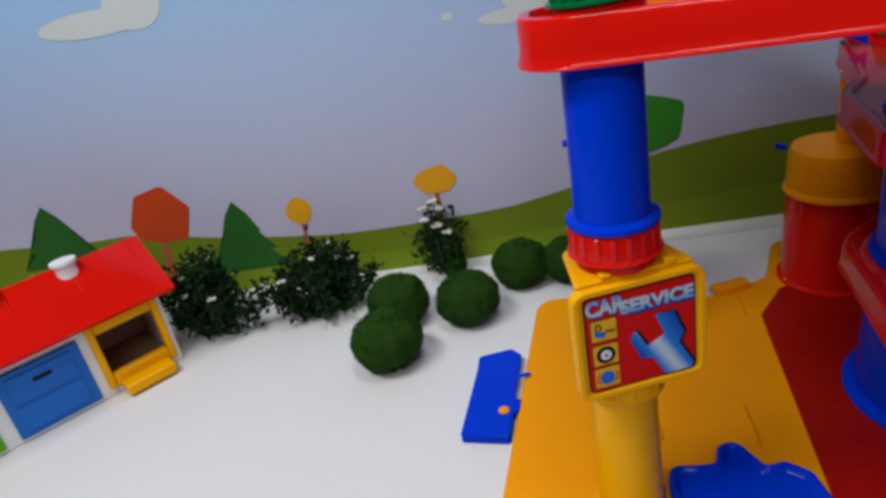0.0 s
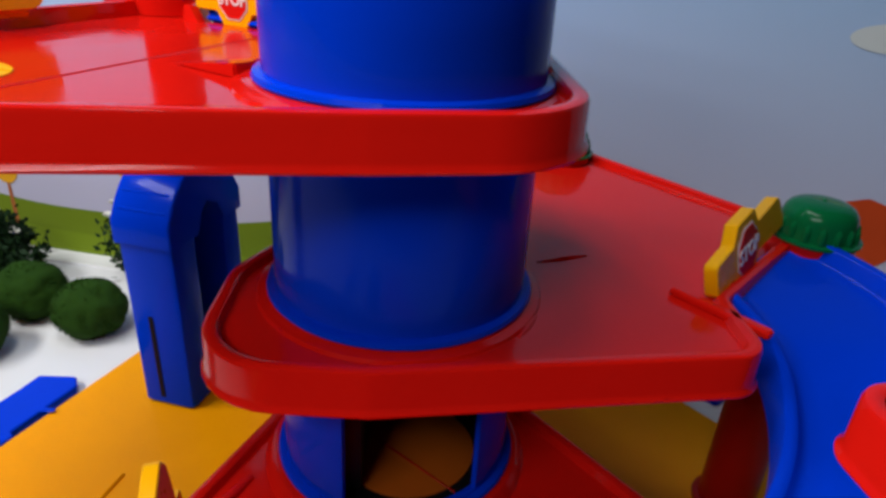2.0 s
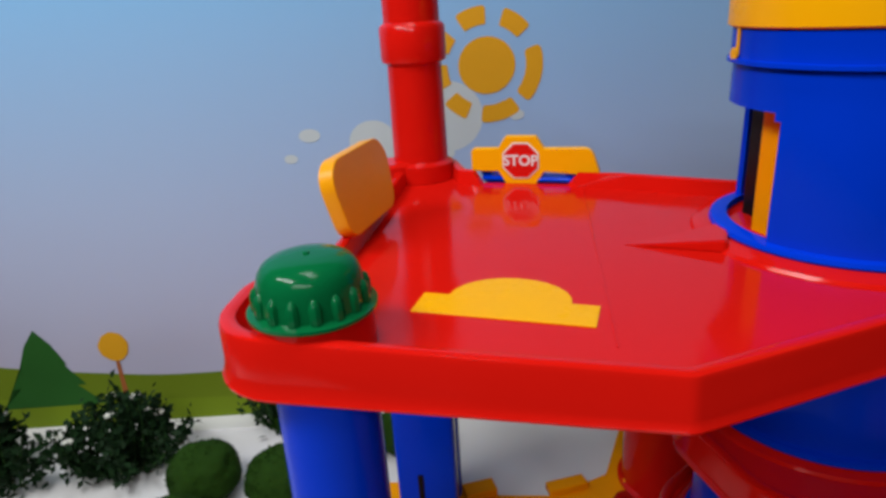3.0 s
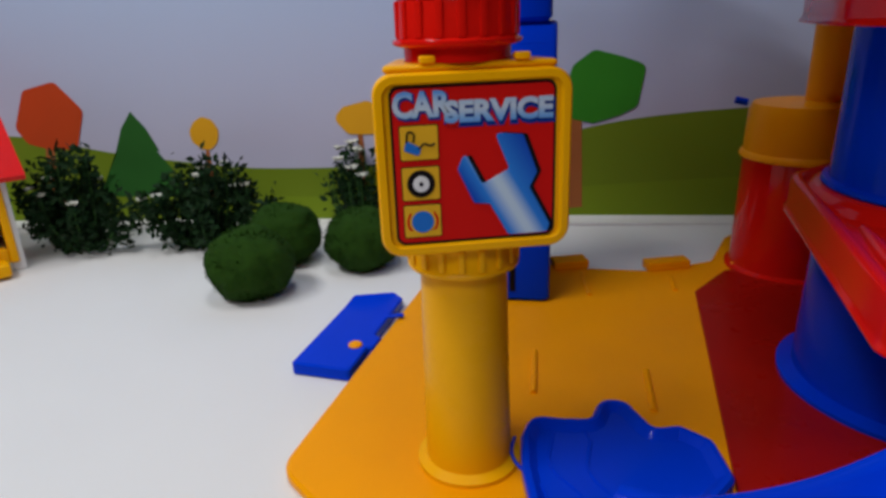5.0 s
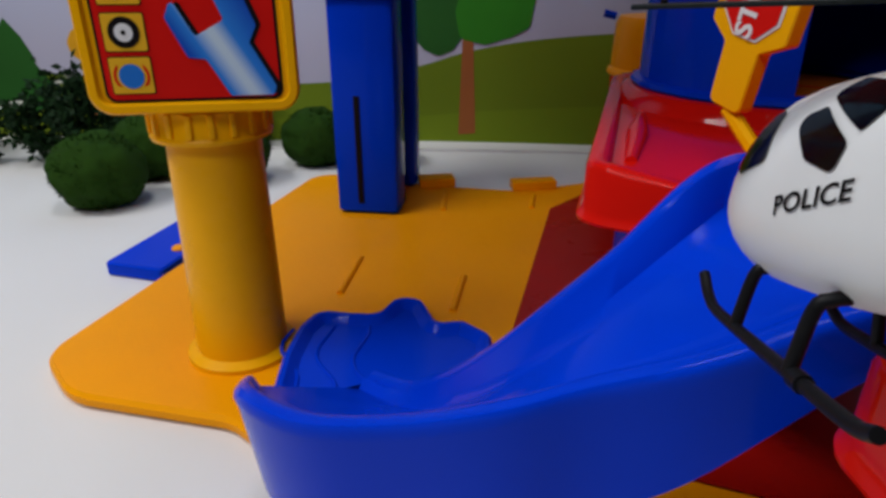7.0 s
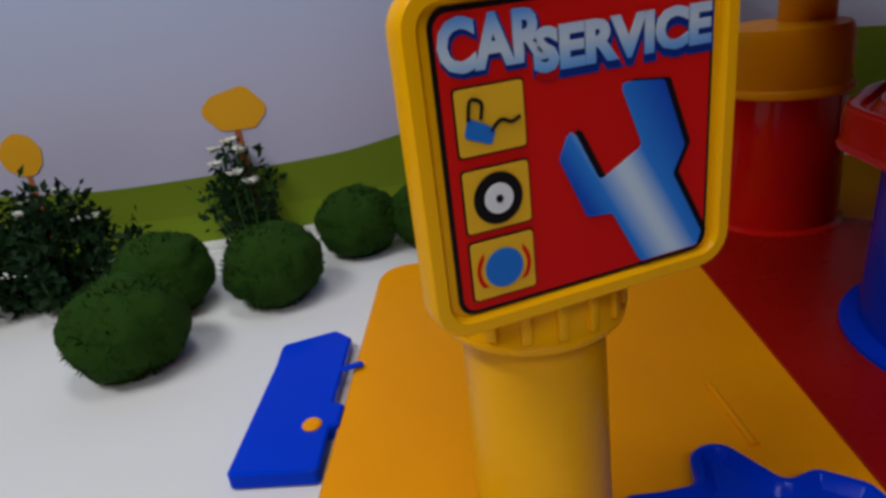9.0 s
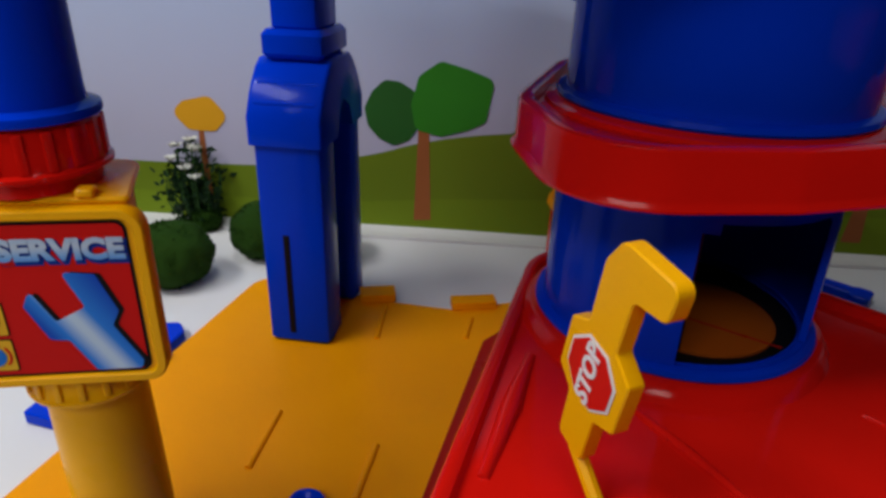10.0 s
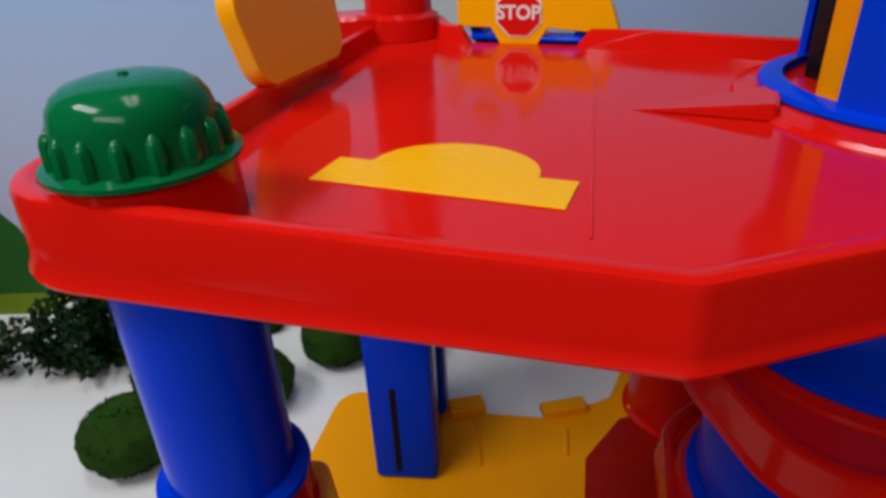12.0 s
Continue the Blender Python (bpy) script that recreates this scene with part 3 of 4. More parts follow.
def dome(c, z, r=0.0285):
    """A green ribbed dome on a deck corner."""
    k = r * 1.06
    prof = [(1.22, 0.0), (1.22, 0.06), (1.03, 0.10), (1.0, 0.40), (0.985, 0.56), (0.94, 0.72), (0.84, 0.855), (0.70, 0.935), (0.54, 0.968), (0.47, 0.985), (0.25, 0.998), (0.08, 1.0)]
    ob = part("dome", lathe(c, [(r * a, z + k * b) for a, b in prof], 56), GREEN, garage, "glossy green ribbed dome")
    for i in range(16):
        a = 2 * math.pi * i / 16
        d = Vector((math.cos(a), math.sin(a)))
        pts = [(*(Vector(c) + d * r * q), z + k * h) for q, h in ((1.0, 0.09), (1.0, 0.22), (1.0, 0.36), (0.985, 0.45), (0.95, 0.52))]
        part("rib", bar(pts, [0.0032, 0.0032, 0.0030, 0.0024, 0.0010], 8), GREEN, ob)
    part("nub", lathe(c, [(0.0018, z + k), (0.0016, z + k + 0.0008), (0.0008, z + k + 0.0011)], 16), GREEN, ob)
    return ob


def column(c, z0, z1, r, material, label, flange=True):
    pr = [(r + 0.006, z0), (r + 0.0065, z0 + 0.0015), (r + 0.006, z0 + 0.004), (r + 0.0005, z0 + 0.006), (r, z0 + 0.012), (r * 0.985, z1)] if flange else [(r, z0), (r, z1)]
    return part("column", lathe(c, pr), material, garage, label)


def sign_post():
    c = (-0.002, 0.035)
    post = part("signpost", lathe(c, [(0.034, BASE), (0.034, BASE + 0.003), (0.0280, BASE + 0.006), (0.0262, 0.095), (0.0262, 0.118)]), YELLOW2, garage, "round yellow signpost on the base")
    part("collar", lathe(c, [(0.0268, 0.0985), (0.033, 0.099), (0.0335, 0.101), (0.032, 0.103), (0.032, 0.116), (0.028, 0.1165)]), YELLOW2, post)
    for i in range(18):
        a = 2 * math.pi * i / 18
        part("rib", move(box(0.0315, 0.0338, -0.0018, 0.0018, 0.103, 0.116, 0.0005), Matrix.Translation((*c, 0)) @ Matrix.Rotation(a, 4, "Z")), YELLOW2, post)
    W, zc = 0.101, 0.165
    core = rounded([(-0.040, 0.005, 0.004), (0.042, 0.005, 0.004), (0.030, 0.057, 0.008), (-0.030, 0.057, 0.008)], 4)
    sign = part("sign_housing", slab(core, 0.121, 0.2115, 0.002), YELLOW2, garage, "yellow sign housing on the post")
    up = Matrix.Translation((0, 0, zc)) @ Matrix.Rotation(math.pi / 2, 4, "X")
    frame_o = rounded([(-W / 2, -0.047, 0.011), (W / 2, -0.047, 0.011), (W / 2, 0.047, 0.011), (-W / 2, 0.047, 0.011)])
    # front and back frame plates, with a raised border
    bm = loft([[Vector((p.x, p.y, z)) for p in inset(frame_o, d)] for d, z in ((0.001, -0.006), (0, -0.005), (0, 0.0025), (0.001, 0.0038), (0.0045, 0.0038), (0.0055, 0.0022), (0.0056, 0.0012))])
    part("frame", move(bm, up), YELLOW2, sign, "raised yellow frame of the sign")
    lid = rounded([(-0.045, 0.002, 0.003), (0.045, 0.002, 0.003), (0.034, 0.061, 0.010), (-0.034, 0.061, 0.010)], 4)
    part("top_plate", slab(lid, 0.2118, 0.2155, 0.0012), YELLOW2, sign)
    for x in (-0.022, 0.026):
        part("stud", box(x - 0.004, x + 0.004, 0.001, 0.009, 0.2157, 0.2195, 0.0008), YELLOW2, sign)
    L = lambda o, t, z, m, name, lab="": part(name, move(slab(o, 0, t, t * 0.2), Matrix.Translation((0, -z, 0)) @ up), m, sign, lab)
    w, h = 0.0425, 0.041
    L(rounded([(-w, -h, 0.005), (w, -h, 0.005), (w, h, 0.005), (-w, h, 0.005)]), 0.0004, 0.0014, INK_BLACK, "label_border", "black border line of the printed label")
    L(rounded([(-w + 0.0014, -h + 0.0014, 0.004), (w - 0.0014, -h + 0.0014, 0.004), (w - 0.0014, h - 0.0014, 0.004), (-w + 0.0014, h - 0.0014, 0.004)]), 0.0004, 0.0019, INK_RED, "label_field", "red printed label")
    for k, z in enumerate((0.0135, -0.0075, -0.0275)):
        L(rounded([(-0.0385, z - 0.0095, 0.0012), (-0.0185, z - 0.0095, 0.0012), (-0.0185, z + 0.0085, 0.0012), (-0.0385, z + 0.0085, 0.0012)]), 0.0003, 0.0024, INK_BLACK, "panel_border")
        L(rounded([(-0.0380, z - 0.0090, 0.001), (-0.0190, z - 0.0090, 0.001), (-0.0190, z + 0.0080, 0.001), (-0.0380, z + 0.0080, 0.001)]), 0.0003, 0.0028, INK_YELLOW, "picture_panel", "small yellow picture panel")
    # oil can, wheel, blue button
    L(rounded([(-0.0365, 0.0095, 0.001), (-0.029, 0.0065, 0.001), (-0.0275, 0.0105, 0.001), (-0.035, 0.0145, 0.001)]), 0.0003, 0.0032, INK_BLUE, "can_body", "blue oil can")
    part("can_spout", bar([Matrix.Translation((0, -0.0034, 0)) @ up @ Vector(p) for p in smooth([(-0.029, 0.010, 0), (-0.026, 0.0125, 0), (-0.023, 0.0115, 0), (-0.0205, 0.0125, 0)], 4)], 0.0005, 6), INK_BLACK, sign)
    part("can_handle", bar([Matrix.Translation((0, -0.0034, 0)) @ up @ Vector(p) for p in smooth([(-0.035, 0.0135, 0), (-0.034, 0.0185, 0), (-0.031, 0.0175, 0), (-0.0315, 0.0135, 0)], 4)], 0.0005, 6), INK_BLACK, sign)
    L(blob(-0.0285, -0.0080, 0.0072, 0.0072), 0.0003, 0.0032, INK_BLACK, "tyre")
    L(blob(-0.0285, -0.0080, 0.0042, 0.0042), 0.0003, 0.0036, INK_WHITE, "wheel_disc")
    L(blob(-0.0285, -0.0080, 0.0011, 0.0011, 12), 0.0003, 0.0040, INK_BLACK, "hub_dot")
    for s in (-1, 1):
        o = blob(-0.0285, -0.0283, 0.0083, 0.0080, 8, 90 - s * 45, 90 - s * 135) + blob(-0.0285, -0.0283, 0.0071, 0.0068, 8, 90 - s * 135, 90 - s * 45)
        L(o if s < 0 else o[::-1], 0.0002, 0.0032, INK_RED, "curved_mark")
    L(blob(-0.0285, -0.0283, 0.0058, 0.0058), 0.0003, 0.0032, INK_BLUE, "button", "round blue button")
    # wrench with its drop shadow
    wrench = [(0.0102, 0.0160), (0.0250, 0.0144), (0.0325, -0.0055), (0.0284, -0.0135), (0.0396, -0.0345), (0.0380, -0.0388), (0.0170, -0.0388), (0.0072, -0.0210), (-0.0012, -0.0202),
              (-0.0095, -0.0016), (-0.0054, 0.0070), (0.0034, -0.0103), (0.0177, -0.0029)]
    wr = rounded([(*p, 0.0015) for p in wrench[::-1]], 2)
    L([p + Vector((0.0024, 0.0003)) for p in wr], 0.0003, 0.0024, INK_BLACK, "drop_shadow", "printed black drop shadow")
    L(wr, 0.0003, 0.0028, WRENCH, "wrench", "big blue wrench with a pale shine")
    for words, x, z, s, k in (("CAR", -0.0268, 0.0312, 0.0180, 0), ("SERVICE", 0.0125, 0.0270, 0.0150, 1)):
        for dx, dz, lift, m, nm, bold in ((0.0006, -0.0017 if k else -0.0008, 0.0024, INK_DEEP, "letter_shadow", 0.0014), (0, 0, 0.0030, LETTER, "lettering", 0.0007)):
            bm = text_mesh(words, s, 0.0002, bold)
            move(bm, Matrix.Diagonal((1.02 if k else 0.80, 0.95, 1, 1)))
            part(nm, move(bm, Matrix.Translation((x + dx, -lift, dz + z)) @ up), m, sign, "pale blue lettering" if nm == "lettering" else "")
    # red threaded ring and the blue column above
    rg = part("threaded_ring", lathe(C, [(0.0285, 0.2157), (0.0285, 0.2225), (0.0330, 0.2235), (0.0343, 0.2245), (0.0343, 0.2262), (0.0318, 0.2275), (0.0312, 0.2455), (0.030, 0.2475)]), RED, garage, "red threaded ring")
    for i in range(18):
        part("rib", move(box(0.0300, 0.0328, -0.0022, 0.0022, 0.2275, 0.2455, 0.0006), Matrix.Translation((*C, 0)) @ Matrix.Rotation(2 * math.pi * (i + 0.3) / 18, 4, "Z")), RED, rg)
    column(C, 0.2480, 0.3640, 0.0270, BLUE, "round blue column under the top deck")
    part("fillet", box(C[0] - 0.004, C[0] + 0.004, C[1] + 0.027, C[1] + 0.03, 0.26, 0.36), BLUE, garage)


def lift_pump():
    """The stepped blue tower at the back corner, with an arch through it."""
    d = Vector((0.060, -0.018)).normalized()
    n = Vector((-d.y, d.x))
    m = Matrix(((d.x, n.x, 0, 0.059), (d.y, n.y, 0, 0.279), (0, 0, 1, 0), (0, 0, 0, 1)))
    W, D = 0.0625, 0.126
    main = part("stepped_support", move(box(0, W, 0, 0.042, BASE, 0.165, 0.004), m), BLUE, garage, "stepped blue support tower at the back")
    part("rear_leg", move(box(0.0, W, D - 0.034, D, BASE, 0.165, 0.004), m), BLUE, main)
    # arch head over the gap between the legs
    prof = [(-0.003, 0.160), (-0.003, 0.184), (0.002, 0.194), (0.008, 0.204), (0.016, 0.214), (0.026, 0.224), (0.036, 0.230), (D - 0.036, 0.230), (D - 0.026, 0.224), (D - 0.016, 0.214), (D - 0.008, 0.204), (D - 0.002, 0.194), (D + 0.003, 0.184), (D + 0.003, 0.160),
            (D - 0.034, 0.160), (D - 0.044, 0.182), (D / 2, 0.194), (0.052, 0.182), (0.042, 0.160)]
    shrunk = lambda q: [(D / 2 + (y - D / 2) * (1 - q / 0.06), z - (q if z > 0.19 else 0)) for y, z in prof]
    rings = [[Vector((x, y, z)) for y, z in shrunk(q)] for x, q in ((-0.003, 0.0028), (-0.0022, 0.0012), (-0.0008, 0.0003), (0.001, 0.0), (W - 0.001, 0.0), (W + 0.0008, 0.0003), (W + 0.0022, 0.0012), (W + 0.003, 0.0028))]
    part("arch_head", move(loft(rings), m), BLUE, main)
    for z in (0.196, 0.211):
        part("ridge", move(bar([(0.004, 0.0045 if z < 0.2 else 0.0155, z), (W - 0.004, 0.0045 if z < 0.2 else 0.0155, z)], 0.0022, 8), m), BLUE, main)
    part("band", move(box(0.003, W - 0.002, 0.026, D - 0.024, 0.2295, 0.254, 0.0045), m), BLUE, main)
    part("neck", move(box(0.010, W - 0.009, 0.034, D - 0.032, 0.2510, 0.3640, 0.0045), m), BLUE, main)
    part("peg", move(bar([(-0.010, 0.05, 0.212), (0.003, 0.05, 0.212)], 0.0045), m), BLUE, main)
    part("slot", move(box(0.022, 0.028, -0.0008, 0.001, -0.03, 0.075, 0.0003), m), INK_BLACK, main)
    part("arch_back", move(box(0.006, 0.011, 0.0425, D - 0.0345, BASE, 0.186, 0.001), m), BLUE, main)
    part("inner_post", move(box(0.022, 0.036, 0.058, 0.070, BASE, 0.188, 0.002), m), YELLOW, main, "yellow post inside the arch")


def barrier(m, parent_label, hook=True):
    """A yellow stop barrier: arm with a hooked end, octagon plate and lettering; local x along the arm, z out of the face."""
    arm = rounded([(-0.042, -0.0085, 0.003), (-0.018, -0.0085, 0.002), (-0.012, -0.019, 0.002), (0.012, -0.019, 0.002), (0.018, -0.0085, 0.002), (0.041, -0.0085, 0.003),
                   (0.045, -0.024, 0.004), (0.059, -0.024, 0.004), (0.057, 0.004, 0.006), (0.045, 0.010, 0.005), (0.018, 0.0095, 0.002), (0.012, 0.019, 0.002), (-0.012, 0.019, 0.002), (-0.018, 0.0095, 0.002), (-0.042, 0.0085, 0.003)], 3)
    if not hook:
        arm = rounded([(-0.040, -0.009, 0.003), (-0.018, -0.009, 0.002), (-0.012, -0.019, 0.002), (0.012, -0.019, 0.002), (0.018, -0.009, 0.002), (0.062, -0.012, 0.003),
                       (0.054, 0.010, 0.008), (0.018, 0.0095, 0.002), (0.012, 0.019, 0.002), (-0.012, 0.019, 0.002), (-0.018, 0.0095, 0.002), (-0.040, 0.009, 0.003)], 3)
    ob = part("barrier", flat(arm, 0.007, m), YELLOW2, garage, parent_label)
    octo = [Vector((0.0155 * math.cos(radians(22.5 + 45 * i)), 0.0155 * math.sin(radians(22.5 + 45 * i)))) for i in range(8)]
    part("sign_border", flat(octo, 0.0004, m @ Matrix.Translation((0, 0, 0.0072))), INK_WHITE, ob)
    part("sign_face", flat([p * 0.92 for p in octo], 0.0004, m @ Matrix.Translation((0, 0, 0.0077))), INK_RED, ob, "red octagonal stop sign")
    part("lettering", move(text_mesh("STOP", 0.0115, 0.0002, 0.0003), m @ Matrix.Translation((0, 0, 0.0084))), INK_WHITE, ob)
    return ob


def chute(name, stations, label, steps=6):
    """A moulded, banked slide. Stations: inner x, y, outer x, y, inner and outer floor z, inner and outer wall, skirt."""
    rings = []
    for s in smooth(stations, steps):
        ix, iy, ox, oy, zi, zo, hi, ho, sk = s
        a, b = Vector((ix, iy, 0)), Vector((ox, oy, 0))
        d = (b - a).normalized()
        P = lambda q, z, dd, dz: Vector((*(q + d * dd).xy, max(BASE + 0.001, z + dz)))
        u, v = P(a, zi, 0.014, 0.0), P(b, zo, -0.014, 0.0)
        top = [u.lerp(v, k / 8) for k in range(1, 8)]
        rings.append([P(a, zi, -0.004, -sk), P(a, zi, -0.004, hi - 0.003), P(a, zi, -0.003, hi - 0.0006), P(a, zi, 0.0, hi), P(a, zi, 0.004, hi - 0.0006), P(a, zi, 0.0055, hi - 0.003), P(a, zi, 0.008, 0.004), P(a, zi, 0.014, 0.0), *top,
                      P(b, zo, -0.014, 0.0), P(b, zo, -0.009, 0.003), P(b, zo, -0.006, ho - 0.002), P(b, zo, -0.004, ho - 0.0004), P(b, zo, -0.001, ho), P(b, zo, 0.002, ho - 0.0006), P(b, zo, 0.003, ho - 0.003), P(b, zo, 0.0015, ho - 0.008), P(b, zo, -0.006, -sk),
                      P(b, zo, -0.008, -sk), P(b, zo, -0.006, -0.003), *[q - Vector((0, 0, 0.003)) for q in top[::-1]], P(a, zi, 0.0, -0.003), P(a, zi, -0.002, -sk)])
    return part(name, loft(rings), BLUE, garage, label, 50)


base_plate()
tower()
deck("deck", [(0.170, -0.094, 0.014), (0.213, -0.128, 0.003), (0.213, -0.226, 0.003), (0.179, -0.240, 0.0145), (0.168, -0.34, 0.04), (0.335, -0.40, 0.04), (0.605, -0.105, 0.03), (0.535, -0.015, 0.02), (0.452, 0.100, 0.05), (0.365, 0.185, 0.05), (0.278, 0.143, 0.05), (0.213, 0.0, 0.02)],
     0.084, 0.1035, 0.110, "glossy red lower deck with a raised rim", (0.1, 0.231, -0.238, -0.112))
deck("deck", [(0.236, -0.048, 0.085), (0.335, -0.054, 0.04), (0.522, -0.034, 0.02), (0.564, -0.030, 0.025), (0.566, 0.036, 0.01), (0.690, 0.158, 0.03), (0.545, 0.362, 0.03), (0.45, 0.375, 0.02), (0.345, 0.215, 0.05), (0.296, 0.180, 0.05), (0.236, 0.060, 0.06)],
     0.223, 0.2445, 0.2505, "glossy red middle deck with a raised rim")
deck("deck", [(-0.060, 0.0195, 0.040), (0.138, -0.0815, 0.012), (0.335, -0.064, 0.06), (0.441, -0.050, 0.090), (0.447, 0.165, 0.1), (0.345, 0.148, 0.03), (0.275, 0.214, 0.01), (0.241, 0.2365, 0), (0.235, 0.2445, 0), (0.169, 0.2845, 0), (0.163, 0.2885, 0), (0.156, 0.296, 0.004), (0.160, 0.350, 0.024), (0.112, 0.366, 0.028), (0.080, 0.285, 0.05), (0.002, 0.104, 0.02), (-0.036, 0.092, 0.036)],
     0.3625, 0.376, 0.389, "glossy red top deck with a raised rim", (0.164, 0.240, 0.23, 0.30), (*TOPDOME, 0.10, 0.005))
for zf, zt, r in ((0.1035, 0.1132, 0.0915), (0.2445, 0.2482, 0.0885), (0.376, 0.3802, 0.0935)):
    part("tower_collar", lathe(T, [(r + 0.006, zf - 0.001), (r + 0.004, zf + 0.002), (r, zt - 0.001), (r - 0.002, zt), (0.02, zt)], 64), RED, garage, "raised red collar round the tower")
sign_post()
lift_pump()
UPZ = Vector((0, 0, 1))


def facing(centre, normal, s=1.0, along=None):
    """Pose of a plate: local z along normal, local x level or along the given way."""
    n = Vector(normal).normalized()
    x = Vector(along) - n * n.dot(Vector(along)) if along else UPZ.cross(n)
    x.normalize()
    y = n.cross(x)
    m = Matrix((x, y, n)).transposed().to_4x4()
    return Matrix.Translation(centre) @ m @ Matrix.Diagonal((s, s, s, 1))


# barriers, domes, columns
barrier(facing((0.2430, -0.0905, 0.1735), (-0.965, -0.22, -0.02), 1.08, (0.05, -0.20, 0.98)), "raised yellow stop barrier on the lower deck")
part("barrier_foot", bar([(0.2385, -0.081, 0.128), (0.245, -0.106, 0.107)], 0.0035), YELLOW2, garage)
barrier(facing((0.203, 0.274, 0.397), (-0.52, -0.85, 0), 1.15), "lowered yellow stop barrier on the top deck", False)
barrier(facing((0.587, 0.085, 0.264), (0.70, -0.68, 0.20), 1.36, (0.108, 0.092, 0.022)), "half-lowered yellow stop barrier on the middle deck", False)
part("barrier_block", box(0.228, 0.264, -0.142, -0.096, 0.103, 0.112, 0.002), RED, garage, "red barrier block")
part("barrier_block", move(box(-0.02, 0.05, -0.004, 0.004, 0.0, 0.006, 0.0015), Matrix.Translation((0.545, 0.036, 0.2445)) @ Matrix.Rotation(-0.93, 4, "Z")), RED, garage)
part("barrier_block", move(box(-0.042, 0.042, -0.008, 0.010, 0.0, 0.005, 0.002), Matrix.Translation((0.207, 0.272, 0.3765)) @ Matrix.Rotation(-0.588, 4, "Z")), BLUE, garage, "blue slide lip under the barrier")
for c, zf, zr, rd in ((TOPDOME, 0.376, 0.3975, 0.0262), (LOWDOME, 0.1035, 0.1190, 0.0272), (SIDEDOME, 0.2445, 0.252, 0.0285), (BACKDOME, 0.2445, 0.252, 0.0285)):
    part("boss", lathe(c, [(rd + 0.0035, zf - 0.001), (rd + 0.0030, zr - 0.001), (rd + 0.0015, zr), (0.02, zr)]), RED, garage, "round red boss")
    dome(c, zr + 0.0003, rd)
column((0.680, 0.140), BASE, 0.2265, 0.026, DARKRED, "dark red column under the middle deck")
part("collar", lathe((0.680, 0.140), [(0.0265, 0.128), (0.031, 0.129), (0.031, 0.142), (0.0265, 0.143)]), DARKRED, garage)
column(LOWDOME, GR + 0.0008, 0.0865, 0.024, BLUE, "blue column under the lower deck")
column((0.50, -0.12), BASE, 0.0865, 0.024, BLUE, "blue column under the lower deck")
DRUM = (0.404, 0.304)
part("drum", lathe(DRUM, [(0.063, BASE), (0.063, BASE + 0.003), (0.058, BASE + 0.006), (0.0565, 0.083)]), RED, garage, "red drum base of the back column")
part("drum_cap", lathe(DRUM, [(0.0595, 0.0835), (0.0605, 0.085), (0.0595, 0.089), (0.057, 0.091), (0.0555, 0.132), (0.052, 0.140), (0.02, 0.141)]), YELLOW, garage, "orange cap of the drum")
part("drum_pin", bar([(0.358, 0.338, 0.138), (0.346, 0.342, 0.141)], 0.004), BLUE, garage)
column((0.430, 0.305), 0.141, 0.2265, 0.024, YELLOW, "yellow upper column", False)
part("tower_foot", lathe(T, [(0.098, BASE + 0.0026), (0.098, BASE + 0.006), (0.087, BASE + 0.009), (0.0845, 0.0865)], 64), BLUE, garage, "blue tower foot under the lower deck")
# red pole with collar and its corner block
part("mast", lathe((0.1215, 0.333), [(0.031, 0.3765), (0.031, 0.392), (0.0262, 0.395), (0.0250, 0.484), (0.0290, 0.486), (0.0300, 0.490), (0.0300, 0.515), (0.0285, 0.518), (0.0255, 0.520), (0.0255, 0.585)]), RED, garage, "round red mast on the top deck")
part("corner_block", box(0.070, 0.112, 0.310, 0.348, 0.362, 0.396, 0.003), RED, garage)
# orange flap at the deck's side, half-sun sticker, ribs
d = Vector((0.105, 0.180, 0)).normalized()
up = Vector((-0.17, 0.09, 0.98))
flap = rounded([(-0.040, 0.0, 0.014), (0.044, 0.0, 0.014), (0.056, 0.054, 0.018), (-0.048, 0.054, 0.018)])
part("flap", flat(flap, 0.011, Matrix.Translation((0.041, 0.176, 0.388)) @ Matrix((d, up, d.cross(up))).transposed().to_4x4()), PAINT_FLAP, garage, "orange rounded flap on the deck's side")
part("flap_hinge", bar([(0.026, 0.149, 0.387), (0.058, 0.206, 0.387)], 0.004), YELLOW2, garage)
e, p = Vector((0.085, -0.054)).normalized(), Vector((0.536, 0.844))
O = Vector((0.0895, 0.018))
half = [O + e * x + p * y for x, y in [(-0.050, 0.0), (0.050, 0.0), (0.050, 0.0245)] + [(0.035 * math.cos(radians(a)), 0.0245 + 0.029 * math.sin(radians(a))) for a in range(0, 181, 15)] + [(-0.050, 0.0245)]]
part("sticker", slab(half, 0.3761, 0.3768, 0.0002), YELLOW2, garage, "yellow half-sun sticker on the top deck")
for a, b, z, r in (((0.448, 0.092), (0.487, 0.105), 0.2440, 0.003), ((0.420, -0.008), (0.434, 0.016), 0.2440, 0.0025),
                      ((0.287, -0.028), (0.318, -0.108), 0.1035, 0.0035), ((0.41, -0.05), (0.45, -0.11), 0.1035, 0.0025), ((0.262, -0.118), (0.46, -0.100), 0.1035, 0.002), ((0.200, -0.073), (0.247, 0.020), 0.1035, 0.006), ((0.57, 0.30), (0.655, 0.185), 0.2445, 0.003)):
    part("rib", bar([(*a, z), (*(Vector(a) * 0.5 + Vector(b) * 0.5), z), (*b, z)], [r * 0.5, r, r * 0.5], 10), RED, garage, "low red rib")

